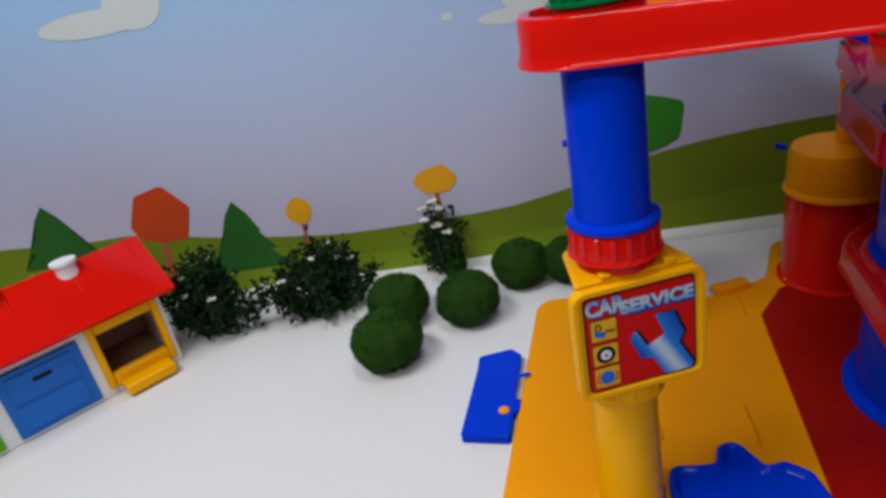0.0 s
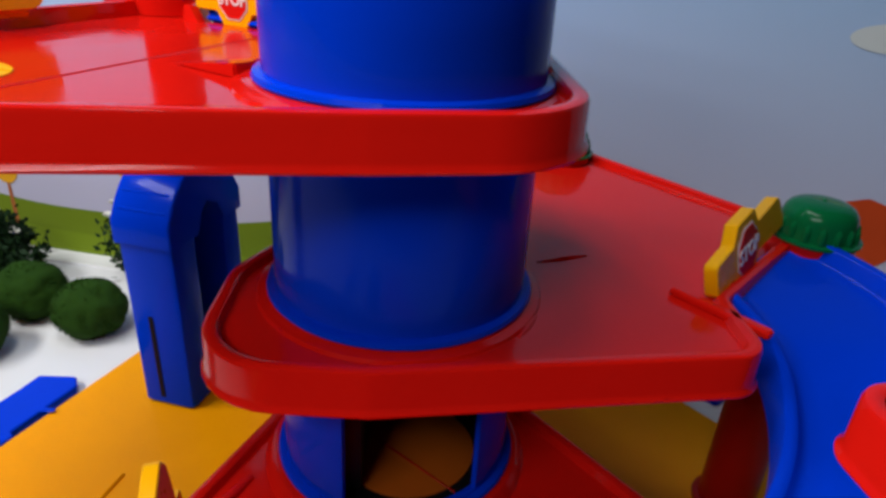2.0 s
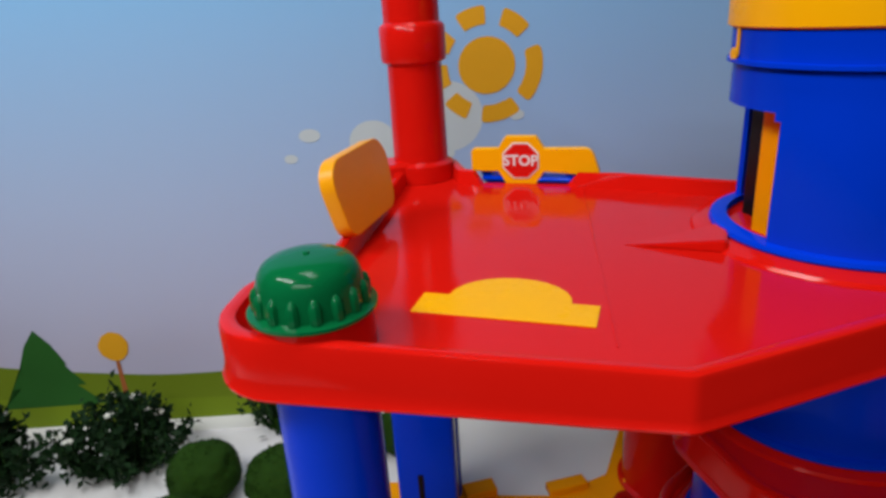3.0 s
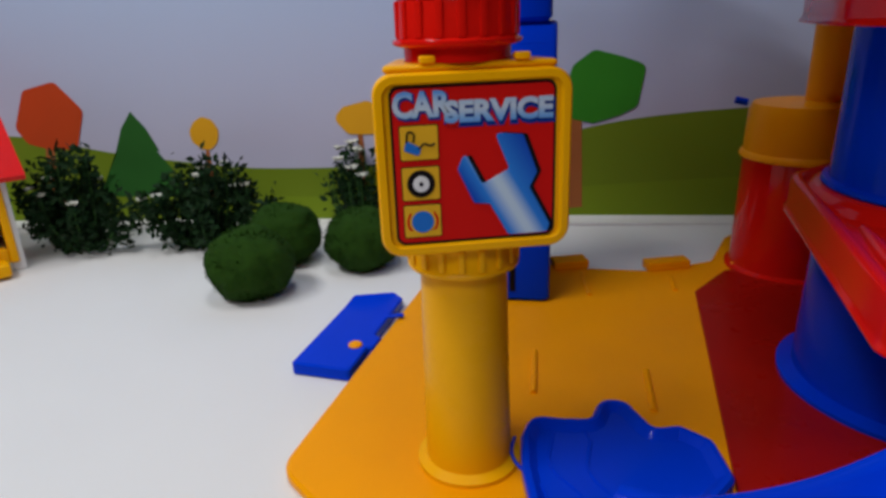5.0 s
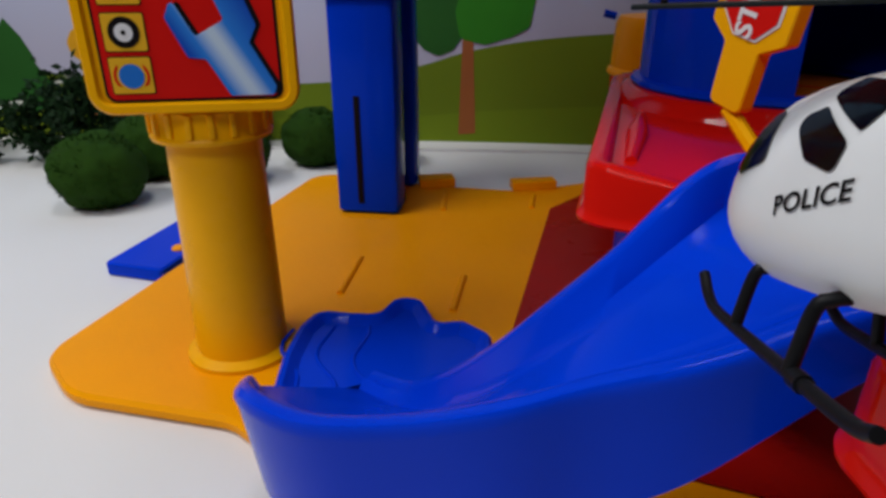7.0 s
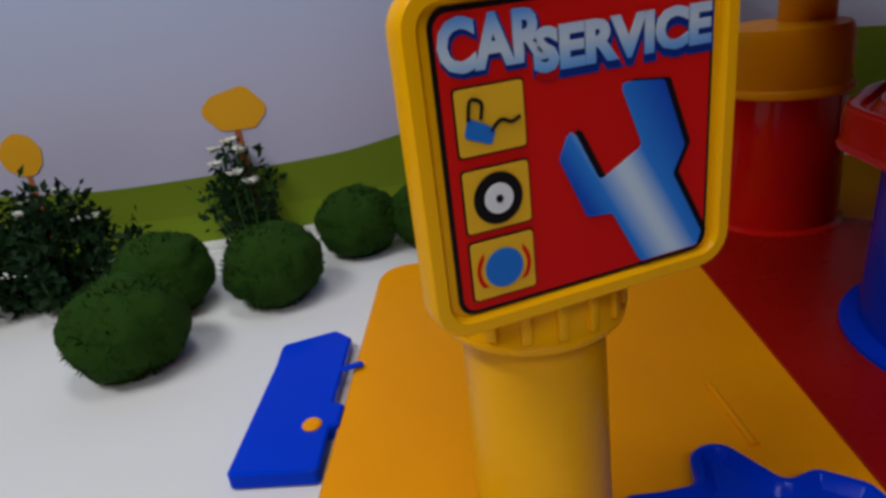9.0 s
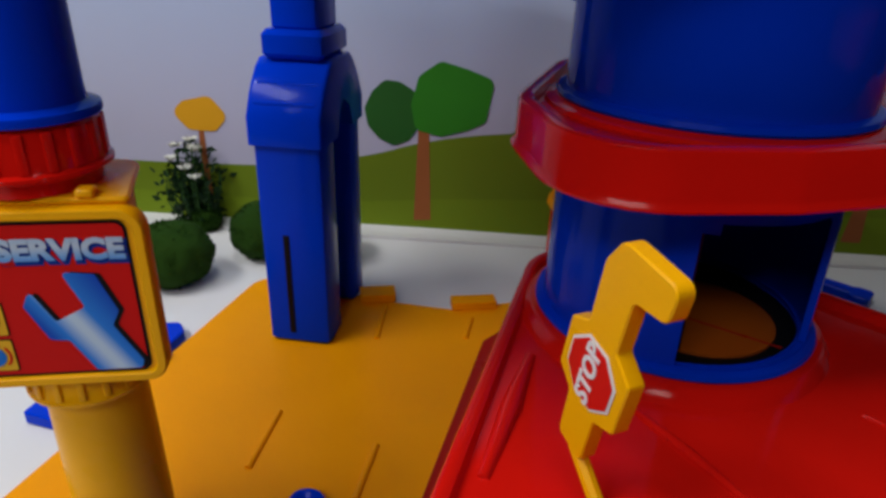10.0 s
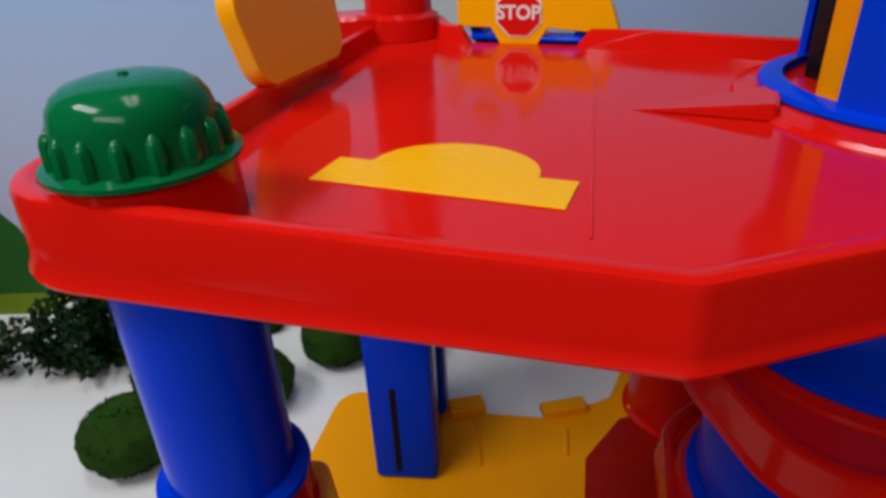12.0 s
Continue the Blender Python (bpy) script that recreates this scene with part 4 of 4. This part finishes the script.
# long step line and a low wedge moulded into the top deck
part("step_line", bar([(0.247, 0.242, 0.3760), (0.132, -0.030, 0.3760)], 0.0007, 8), RED, garage)


def wedge(low, a, b, z, h):
    """A low three-sided ramp: sharp at one point, h high along the far side."""
    bm = bmesh.new()
    p = [bm.verts.new(q) for q in ((*low, z), (*a, z), (*b, z), (*a, z + h), (*b, z + h))]
    for f in ((0, 1, 2), (0, 3, 1), (0, 2, 4), (1, 3, 4, 2), (0, 4, 3)):
        bm.faces.new([p[k] for k in f])
    bmesh.ops.bevel(bm, geom=[e for e in bm.edges], offset=0.0012, segments=2, affect="EDGES")
    return part("wedge", bm, RED, garage, "low moulded wedge")


wedge((0.198, 0.092), (0.252, 0.052), (0.278, 0.084), 0.3755, 0.009)

# slides
chute("slide", [(0.230, -0.130, 0.228, -0.233, 0.1075, 0.1100, 0.014, 0.006, 0.005), (0.206, -0.141, 0.198, -0.227, 0.1075, 0.1085, 0.017, 0.007, 0.024),
                (0.184, -0.149, 0.166, -0.211, 0.096, 0.084, 0.022, 0.008, 0.042), (0.162, -0.145, 0.139, -0.195, 0.072, 0.066, 0.020, 0.009, 0.050),
                (0.143, -0.131, 0.114, -0.189, 0.045, 0.054, 0.019, 0.011, 0.052), (0.128, -0.110, 0.083, -0.172, 0.017, 0.038, 0.018, 0.012, 0.050),
                (0.113, -0.080, 0.050, -0.154, -0.010, 0.028, 0.014, 0.013, 0.050), (0.098, -0.048, 0.027, -0.128, -0.030, 0.022, 0.008, 0.014, 0.044), (0.080, -0.024, 0.020, -0.090, -0.034, 0.004, 0.004, 0.012, 0.044)],
      "curved glossy blue slide from the lower deck")
tab = rounded([(0.216, -0.235, 0.002), (0.248, -0.228, 0.006), (0.250, -0.220, 0.003), (0.259, -0.212, 0.010), (0.256, -0.193, 0.012), (0.238, -0.183, 0.012), (0.216, -0.178, 0.002)])
part("slide_tab", slab(tab, 0.1038, 0.1086, 0.0010), BLUE, garage, "rounded blue tab of the slide on the deck")
splash = rounded([(0.022, -0.050, 0.02), (0.050, -0.105, 0.02), (0.150, -0.030, 0.010), (0.156, 0.006, 0.010), (0.142, 0.026, 0.008), (0.124, 0.026, 0.006), (0.118, 0.062, 0.012), (0.100, 0.066, 0.012), (0.086, 0.044, 0.008),
                  (0.068, 0.048, 0.008), (0.046, 0.056, 0.012), (0.034, 0.034, 0.010), (0.027, 0.004, 0.014)])
rim_line = [(0.0, BASE), (-0.0005, BASE + 0.010), (0.0015, BASE + 0.0125), (0.0045, BASE + 0.0125), (0.0075, BASE + 0.0095), (0.010, BASE + 0.0075)]
part("splash_plate", loft([ring(splash, q, z) for q, z in rim_line]), BLUE, garage, "wavy blue landing plate with a rounded rim")
for k in range(3):
    pts = [(0.030 + 0.022 * k + 0.006 * math.sin(1.05 * u + k), -0.040 + 0.013 * u, BASE + 0.0078) for u in range(7)]
    part("splash_line", bar(smooth(pts, 4), 0.0012, 6), BLUE, garage)
chute("slide", [(0.568, 0.060, 0.662, 0.142, 0.245, 0.247, 0.008, 0.014, 0.012), (0.587, 0.008, 0.710, 0.050, 0.223, 0.229, 0.012, 0.016, 0.02), (0.582, -0.038, 0.695, -0.064, 0.189, 0.197, 0.013, 0.016, 0.02),
                (0.558, -0.070, 0.632, -0.145, 0.155, 0.164, 0.013, 0.014, 0.02), (0.523, -0.085, 0.557, -0.180, 0.126, 0.132, 0.012, 0.012, 0.014), (0.491, -0.095, 0.488, -0.199, 0.108, 0.110, 0.010, 0.010, 0.003)],
      "curved glossy blue slide from the middle deck")
chute("slide", [(0.240, 0.247, 0.172, 0.292, 0.376, 0.376, 0.012, 0.012, 0.01), (0.300, 0.320, 0.248, 0.380, 0.345, 0.345, 0.014, 0.014, 0.012), (0.375, 0.350, 0.350, 0.430, 0.300, 0.300, 0.014, 0.014, 0.012), (0.450, 0.330, 0.445, 0.415, 0.256, 0.256, 0.012, 0.012, 0.008)],
      "blue slide behind the top deck")
deck("side_tray", [(0.548, -0.10, 0.02), (0.560, -0.275, 0.02), (0.70, -0.275, 0.02), (0.70, -0.085, 0.02)], 0.254, 0.274, 0.286, "red side tray beside the slide")
column((0.655, -0.215), GR + 0.0008, 0.268, 0.022, DARKRED, "dark red column under the side tray")
clip((0.678, 0.402), (0.752, 0.304))
side_plate()


# ---------------------------------------------------------------- toy house and plants
def toy_house():
    m = Matrix.Translation((-0.7855, 0.3446, GR + 0.0005)) @ Matrix.Rotation(radians(33), 4, "Z") @ Matrix.Diagonal((1.28, 1.1, 1.0, 1))
    h = thing("toy_house", "small toy house with red roof, blue door and yellow window", "toy house", m)
    L, D, H = 0.262, 0.13, 0.125
    # front wall with a through opening behind the window frame
    part("wall", box(0, 0.185, 0, 0.006, 0, H), WHITE, h, "white front wall")
    part("wall", box(0.250, L, 0, 0.006, 0, H), WHITE, h)
    part("wall", box(0.1852, 0.2498, 0, 0.006, 0, 0.03), WHITE, h)
    part("wall", box(0.1852, 0.2498, 0, 0.006, 0.10, H), WHITE, h)
    part("wall", box(0, L, D - 0.006, D, 0, H), WHITE, h)
    part("wall", box(0, 0.006, 0.0062, D - 0.0062, 0, H), WHITE, h)
    part("wall", box(L - 0.006, L, 0.0062, D - 0.0062, 0, H), WHITE, h)
    part("floor_plate", box(0.0065, L - 0.0065, 0.0065, D - 0.0065, 0, 0.012), TABLEWOOD, h)
    for y0, y1, z0, z1 in ((-0.018, D / 2, 0.118, 0.178), (D + 0.018, D / 2, 0.118, 0.178)):
        s = 1 if y0 < y1 else -1
        rings = [[Vector((x, y0, z0)), Vector((x, y1, z1)), Vector((x, y1, z1 + 0.009)), Vector((x, y0 - s * 0.006, z0 + 0.007))] for x in (-0.016, -0.014, L + 0.014, L + 0.016)]
        part("roof", loft(rings), RED, h, "glossy red roof slope")
        for i in range(9):
            x = 0.0 + L * i / 8
            part("roof_rib", bar([(x, y0 + s * 0.004, z0 + 0.0105), (x, y1, z1 + 0.0095)], 0.0018, 6), RED, h)
    for x in (0.115, 0.195):
        part("chimney", lathe((x, D / 2 - 0.012), [(0.011, 0.168), (0.011, 0.190), (0.014, 0.192), (0.014, 0.197), (0.009, 0.198)], 20), WHITE, h, "short white chimney")
    dr = part("door", box(0.085, 0.168, -0.004, -0.0002, 0.006, 0.104, 0.0015), BLUEDOOR, h, "blue panelled door")
    for z0, z1 in ((0.014, 0.050), (0.056, 0.096)):
        part("panel", box(0.094, 0.159, -0.0058, -0.0042, z0, z1, 0.0008), BLUEDOOR, dr)
    part("letter_slot", box(0.118, 0.136, -0.0066, -0.006, 0.078, 0.084, 0.0003), BLACK, dr)
    part("door", box(0.004, 0.070, -0.004, -0.0002, 0.006, 0.085, 0.0015), GREENDOOR, h, "bright green door")
    w = part("window", box(0.178, 0.186, -0.006, 0.008, 0.012, 0.117, 0.0015), YELLOW2, h, "yellow window frame")
    for b in ((0.249, 0.257, 0.012, 0.117), (0.1862, 0.2488, 0.099, 0.117), (0.1862, 0.2488, 0.012, 0.032)):
        part("rail", box(b[0], b[1], -0.006, 0.008, b[2], b[3], 0.0015), YELLOW2, w)
    part("sill", box(0.190, 0.246, -0.032, -0.0065, 0.004, 0.020, 0.002), YELLOW2, w)


def moss_ball(x, y, r, seed):
    rnd = random.Random(seed)
    bm = bmesh.new()
    bmesh.ops.create_icosphere(bm, subdivisions=4, radius=1)
    for v in bm.verts:
        p = v.co.normalized()
        k = 1 + 0.10 * noise.noise(p * 2.1 + Vector((seed, 0, 0))) + 0.06 * noise.noise(p * 9) + 0.05 * rnd.random()
        v.co = Vector((p.x * r * k, p.y * r * k * 0.95, max(-0.96, p.z * k) * r * 0.85))
    ob = thing("moss_bush", "round mossy green toy bush on the white table", "bush", pose(x, y, GR + r * 0.82), "round toy bushes")
    part("ball", bm, MOSS, ob, sharp=180)
    bm = bmesh.new()
    for _ in range(1500):
        p = Vector((rnd.gauss(0, 1), rnd.gauss(0, 1), rnd.gauss(0.2, 1))).normalized()
        q = Vector((p.x * r, p.y * r * 0.95, p.z * r * 0.85)) * 1.0
        t = p.orthogonal().normalized()
        t = Matrix.Rotation(rnd.random() * 6.28, 3, p) @ t
        lean = (p + 0.6 * Vector((rnd.uniform(-1, 1), rnd.uniform(-1, 1), rnd.uniform(-1, 1)))).normalized()
        a, b, c = (bm.verts.new(q * 0.97 + t * 0.0011), bm.verts.new(q * 0.97 - t * 0.0011), bm.verts.new(q + lean * rnd.uniform(0.0025, 0.006)))
        bm.faces.new((a, b, c))
    tagged(part("tuft", bm, MOSS, ob), kind="stuff")


def leaf(bm, at, way, size, rnd):
    w = way.normalized()
    s = Matrix.Rotation(rnd.random() * 6.28, 3, w) @ w.orthogonal().normalized()
    n = w.cross(s)
    pts = [at, at + w * size * 0.45 + s * size * 0.28 + n * size * 0.06, at + w * size, at + w * size * 0.45 - s * size * 0.28 + n * size * 0.06]
    v = [bm.verts.new(p) for p in pts]
    bm.faces.new((v[0], v[1], v[2]))
    bm.faces.new((v[0], v[2], v[3]))


def leafy_plant(x, y, rx, ry, h, seed, flowers=0, n=2600, size=0.014, bloom=0.009):
    rnd = random.Random(seed)
    ob = thing("leafy_plant", "dense dark green artificial plant" + (" with small white flowers" if flowers else ""), "plant", pose(x, y, GR))
    stems, leaves = bmesh.new(), bmesh.new()
    tips = []
    for i in range(26):
        a, k = rnd.random() * 6.28, math.sqrt(rnd.random())
        top = Vector((rx * k * math.cos(a), ry * k * math.sin(a), h * (1 - 0.45 * k * k) * rnd.uniform(0.75, 1.0)))
        foot = Vector((top.x * 0.35, top.y * 0.35, 0.0008))
        line = smooth([foot, foot.lerp(top, 0.5) + Vector((top.x * 0.2, top.y * 0.2, 0)), top], 4)
        bar(line, [0.0016 - 0.0009 * j / len(line) for j in range(len(line))], 5, stems)
        tips.append(top)
        for _ in range(n // 26):
            p = line[rnd.randrange(1, len(line))] + Vector((rnd.gauss(0, 1), rnd.gauss(0, 1), rnd.gauss(0, 1))) * 0.007
            if p.z > 0.004:
                leaf(leaves, p, Vector((rnd.gauss(0, 1), rnd.gauss(0, 1), rnd.gauss(0.5, 0.8))), size * rnd.uniform(0.6, 1.2), rnd)
    part("stem", stems, STEM, ob)
    tagged(part("leaf", leaves, FOLIAGE, ob), kind="stuff")
    for i in range(flowers):
        p = tips[i % len(tips)] + Vector((rnd.uniform(-0.01, 0.01), rnd.uniform(-0.01, 0.01), 0.003))
        bm = bmesh.new()
        for k in range(11):
            a = 6.283 * k / 11
            leaf(bm, p, Vector((math.cos(a), math.sin(a), 0.45)), bloom, rnd)
        bmesh.ops.create_icosphere(bm, subdivisions=1, radius=bloom * 0.3, matrix=Matrix.Translation(p + Vector((0, 0, 0.002))))
        part("flower", bm, PETAL, ob, "small white flower")


toy_house()
for i, (x, y, r) in enumerate(((-0.192, 0.372, 0.047), (-0.165, 0.475, 0.045), (-0.067, 0.432, 0.045), (0.033, 0.500, 0.043), (0.107, 0.478, 0.041), (-0.060, 0.590, 0.020))):
    moss_ball(x, y, r, i + 1)
leafy_plant(-0.445, 0.585, 0.085, 0.055, 0.140, 3, 6)
leafy_plant(-0.275, 0.565, 0.085, 0.055, 0.125, 5, 7)
leafy_plant(-0.070, 0.600, 0.045, 0.03, 0.130, 7, 7, 620, 0.013, 0.012)
room()
table()
backdrop()


# ---------------------------------------------------------------- toy police helicopter
def helicopter(m):
    """Local frame: x ahead, y to its left, z up, origin at the rotor hub."""
    h = thing("toy_helicopter", "white toy police helicopter with black rotor and skids", "toy helicopter", m)

    def oval(x, zc, hw, ht, hb, p=2.4, n=32):
        out = []
        for i in range(n):
            a = 2 * math.pi * i / n
            c, s = math.cos(a), math.sin(a)
            out.append(Vector((x, hw * math.copysign(abs(c) ** (2 / p), c), zc + (ht if s > 0 else hb) * math.copysign(abs(s) ** (2 / p), s))))
        return out

    hull = smooth([(-0.25, -0.225, 0.022, 0.045, 0.058, 2.2), (-0.225, -0.225, 0.042, 0.065, 0.088, 2.5), (-0.10, -0.23, 0.072, 0.122, 0.135, 2.6), (0.05, -0.235, 0.107, 0.175, 0.167, 2.5),
                   (0.20, -0.25, 0.136, 0.188, 0.163, 2.4), (0.33, -0.268, 0.142, 0.180, 0.150, 2.3), (0.45, -0.295, 0.110, 0.125, 0.10, 2.0), (0.53, -0.315, 0.03, 0.03, 0.03, 2.0)], 4)
    part("fuselage", loft([oval(*s) for s in hull]), SHELL, h, "glossy white fuselage", 60)

    def side(x, z, lift):
        """The point on the right flank of the hull at (x, z), raised by lift."""
        k = 0
        while k < len(hull) - 2 and hull[k + 1][0] < x:
            k += 1
        t = max(0, min(1, (x - hull[k][0]) / (hull[k + 1][0] - hull[k][0])))
        s = hull[k].lerp(hull[k + 1], t)
        v = min(0.999, abs(z - s[1]) / (s[3] if z > s[1] else s[4]))
        return Vector((x, -(s[2] * (1 - v ** s[5]) ** (1 / s[5]) + lift), z))

    def patch(name, outline, material, parent, lift, both=True, n=7):
        """A panel that follows the flank: a grid between the upper and lower line of its outline."""
        for sgn in ((1, -1) if both else (1,)):
            bm = bmesh.new()
            f = bm.faces.new([bm.verts.new((p[0], 0, p[1])) for p in outline])
            bmesh.ops.triangulate(bm, faces=[f])
            bmesh.ops.subdivide_edges(bm, edges=bm.edges[:], cuts=3, use_grid_fill=True)
            for v in bm.verts:
                q = side(v.co.x, v.co.z, lift)
                v.co = Vector((q.x, q.y * sgn, q.z))
            part(name, bm, material, parent, sharp=180)

    W2 = lambda pts: rounded([(x, z, r) for x, z, r in pts], 4)
    patch("side_window", W2([(0.042, -0.156, 0.008), (0.146, -0.100, 0.010), (0.120, -0.074, 0.008), (-0.006, -0.092, 0.008)]), GLASS, h, 0.003)
    patch("door_window", W2([(0.070, -0.216, 0.014), (0.134, -0.200, 0.020), (0.190, -0.138, 0.016), (0.136, -0.118, 0.016), (0.056, -0.172, 0.014)]), GLASS, h, 0.003)
    patch("windscreen", W2([(0.240, -0.208, 0.012), (0.330, -0.235, 0.02), (0.400, -0.215, 0.02), (0.360, -0.135, 0.02), (0.255, -0.120, 0.014)]), GLASS, h, 0.003)
    # lettering along both flanks
    for sgn in (1, -1):
        bm = text_mesh("POLICE", 0.050, 0.001, 0.0008)
        for v in bm.verts:
            q = side(0.104 + v.co.x * 0.98, -0.256 + v.co.y * 0.86 + 0.27 * v.co.x, 0.0028 + v.co.z * 0.4)
            v.co = Vector((q.x, q.y, q.z)) if sgn > 0 else Vector((0.208 - q.x, -side(0.208 - q.x, q.z, 0.003).y, q.z))
        part("lettering", bm, BLACK, h, "black lettering")
    # engine housing and tail
    cowl = [(-0.155, -0.118, 0.030, 0.036, 0.05), (-0.150, -0.118, 0.036, 0.046, 0.06), (-0.08, -0.100, 0.042, 0.056, 0.09), (0.0, -0.082, 0.048, 0.058, 0.11), (0.05, -0.090, 0.05, 0.045, 0.09)]
    part("engine_housing", loft([oval(x, z, w, t, b, 5, 28) for x, z, w, t, b in smooth(cowl, 3)]), SHELL, h, "boxy white engine housing", 50)
    step = [(-0.250, -0.205, 0.027, 0.032, 0.050), (-0.244, -0.205, 0.031, 0.038, 0.055), (-0.20, -0.195, 0.034, 0.041, 0.06), (-0.12, -0.185, 0.042, 0.040, 0.07)]
    part("rear_housing", loft([oval(x, z, w, t, b, 5, 28) for x, z, w, t, b in smooth(step, 3)]), SHELL, h, "stepped white rear housing", 50)
    tail = [(-0.512, -0.2116, 0.014, 0.016, 0.016), (-0.505, -0.2116, 0.0215, 0.025, 0.025), (-0.48, -0.2127, 0.0237, 0.0278, 0.0278), (-0.40, -0.218, 0.026, 0.031, 0.031), (-0.25, -0.222, 0.029, 0.036, 0.038), (-0.17, -0.225, 0.034, 0.038, 0.045)]
    part("tail_boom", loft([oval(x, z, w, t, b, 4, 24) for x, z, w, t, b in smooth(tail, 4)]), SHELL, h, "tapered white tail boom", 50)
    part("exhaust", bar([(-0.205, -0.012, -0.280), (-0.255, -0.012, -0.290)], [0.021, 0.019], 18), BLACK, h, "round black exhaust")
    # roof fairing in front of the hub, hub, cap with a bird's head
    part("roof_fairing", loft([oval(x, z, w, t, b, 2.4, 24) for x, z, w, t, b in smooth([(0.0, -0.095, 0.045, 0.035, 0.03), (0.10, -0.098, 0.075, 0.032, 0.03), (0.24, -0.118, 0.095, 0.032, 0.03), (0.36, -0.155, 0.088, 0.030, 0.03), (0.43, -0.200, 0.05, 0.02, 0.02)], 3)]), BLACK, h, "black roof fairing")
    HUB = 0.024
    part("hub", lathe((0, 0), [(0.040, -0.075), (0.054, -0.052), (0.050, -0.042), (0.066, -0.026), (0.068, -0.010), (0.056, -0.004), (0.074, 0.002), (0.074, 0.016), (0.052, 0.028), (0.02, 0.032)], 28), BLACK, h, "black rotor hub")
    bm = bmesh.new()
    bmesh.ops.create_icosphere(bm, subdivisions=3, radius=0.022, matrix=Matrix.Translation((0, 0, HUB + 0.028)) @ Matrix.Diagonal((1.12, 1.05, 1.1, 1)))
    cap = part("rotor_cap", bm, SHELL, h, "white ball cap with a small yellow beak", 180)
    part("beak", bar([BEAK * 0.014 + Vector((0, 0, HUB + 0.038)), BEAK * 0.026 + Vector((0, 0, HUB + 0.036)), BEAK * 0.033 + Vector((0, 0, HUB + 0.027))], [0.011, 0.009, 0.003], 10), SUNBALL, cap)
    for s in (-1, 1):
        e = Matrix.Rotation(s * 0.75, 3, "Z") @ BEAK
        bm = bmesh.new()
        bmesh.ops.create_icosphere(bm, subdivisions=1, radius=0.0035, matrix=Matrix.Translation(e * 0.0205 + Vector((0, 0, HUB + 0.040))))
        part("eye", bm, BLACK, cap)
    lift = Vector(BLADES[2][:3]).cross(Vector(BLADES[0][:3])).normalized()
    lift = lift if lift.z > 0 else -lift
    for bx, by, bz, ln in BLADES:
        d = Vector((bx, by, bz)).normalized()
        up = (lift - d * lift.dot(d)).normalized()
        turn = Matrix.Translation((0, 0, HUB)) @ Matrix((d, up.cross(d), up)).transposed().to_4x4()
        o = rounded([(0.03, -0.015, 0.004), (0.10, -0.019, 0.01), (0.15, -0.040, 0.02), (ln - 0.03, -0.040, 0.01), (ln, -0.030, 0.008), (ln, 0.032, 0.008), (0.15, 0.032, 0.02), (0.10, 0.019, 0.01), (0.03, 0.015, 0.004)], 4)
        bl = part("rotor_blade", move(slab(o, -0.010, -0.002, 0.002), turn @ Matrix.Rotation(radians(-4), 4, "X")), ROTOR, h, "long grey-black rotor blade")
        part("blade_pin", move(lathe((0.075, 0), [(0.008, -0.003), (0.008, 0.006), (0.005, 0.008)], 12), turn), BLACK, bl)
        part("tip_stud", move(lathe((ln - 0.05, 0.014), [(0.006, -0.003), (0.006, 0.003), (0.003, 0.005)], 10), turn @ Matrix.Rotation(radians(-4), 4, "X")), BLACK, bl)
    # skids
    for y in (-0.14, 0.11):
        rail = smooth([(-0.16, y, -0.498), (-0.10, y, -0.510), (0.10, y, -0.510), (0.38, y, -0.508), (0.46, y, -0.492), (0.515, y, -0.455)], 4)
        rl = part("skid", bar(rail, 0.0115, 10), BLACK, h, "black landing skid")
        for x in (0.06, 0.29):
            part("strut", bar(smooth([(x, y * 0.5, -0.385), (x, y * 0.72, -0.392), (x + 0.005, y * 0.88, -0.41), (x + 0.01, y, -0.508)], 4), 0.0115, 10), BLACK, rl)
        part("foot", bar([(0.02, y, -0.510), (0.05, y, -0.510)], 0.016, 10), BLACK, rl)
    return h


BLADES = ((-0.248, -0.383, -0.059, 0.460), (0.248, 0.383, -0.004, 0.460), (0.500, -0.332, 0.108, 0.600), (-0.500, 0.332, -0.104, 0.600))
BEAK = Vector((0.75, -0.62, 0.0)).normalized()
helicopter(Matrix.Translation((0.1523, -0.2705, 0.1798)) @ Matrix(((0.2348, -0.9603, 0.1506), (0.9437, 0.2624, 0.2016), (-0.2331, 0.0948, 0.9679))).to_4x4() @ Matrix.Scale(0.1, 4))
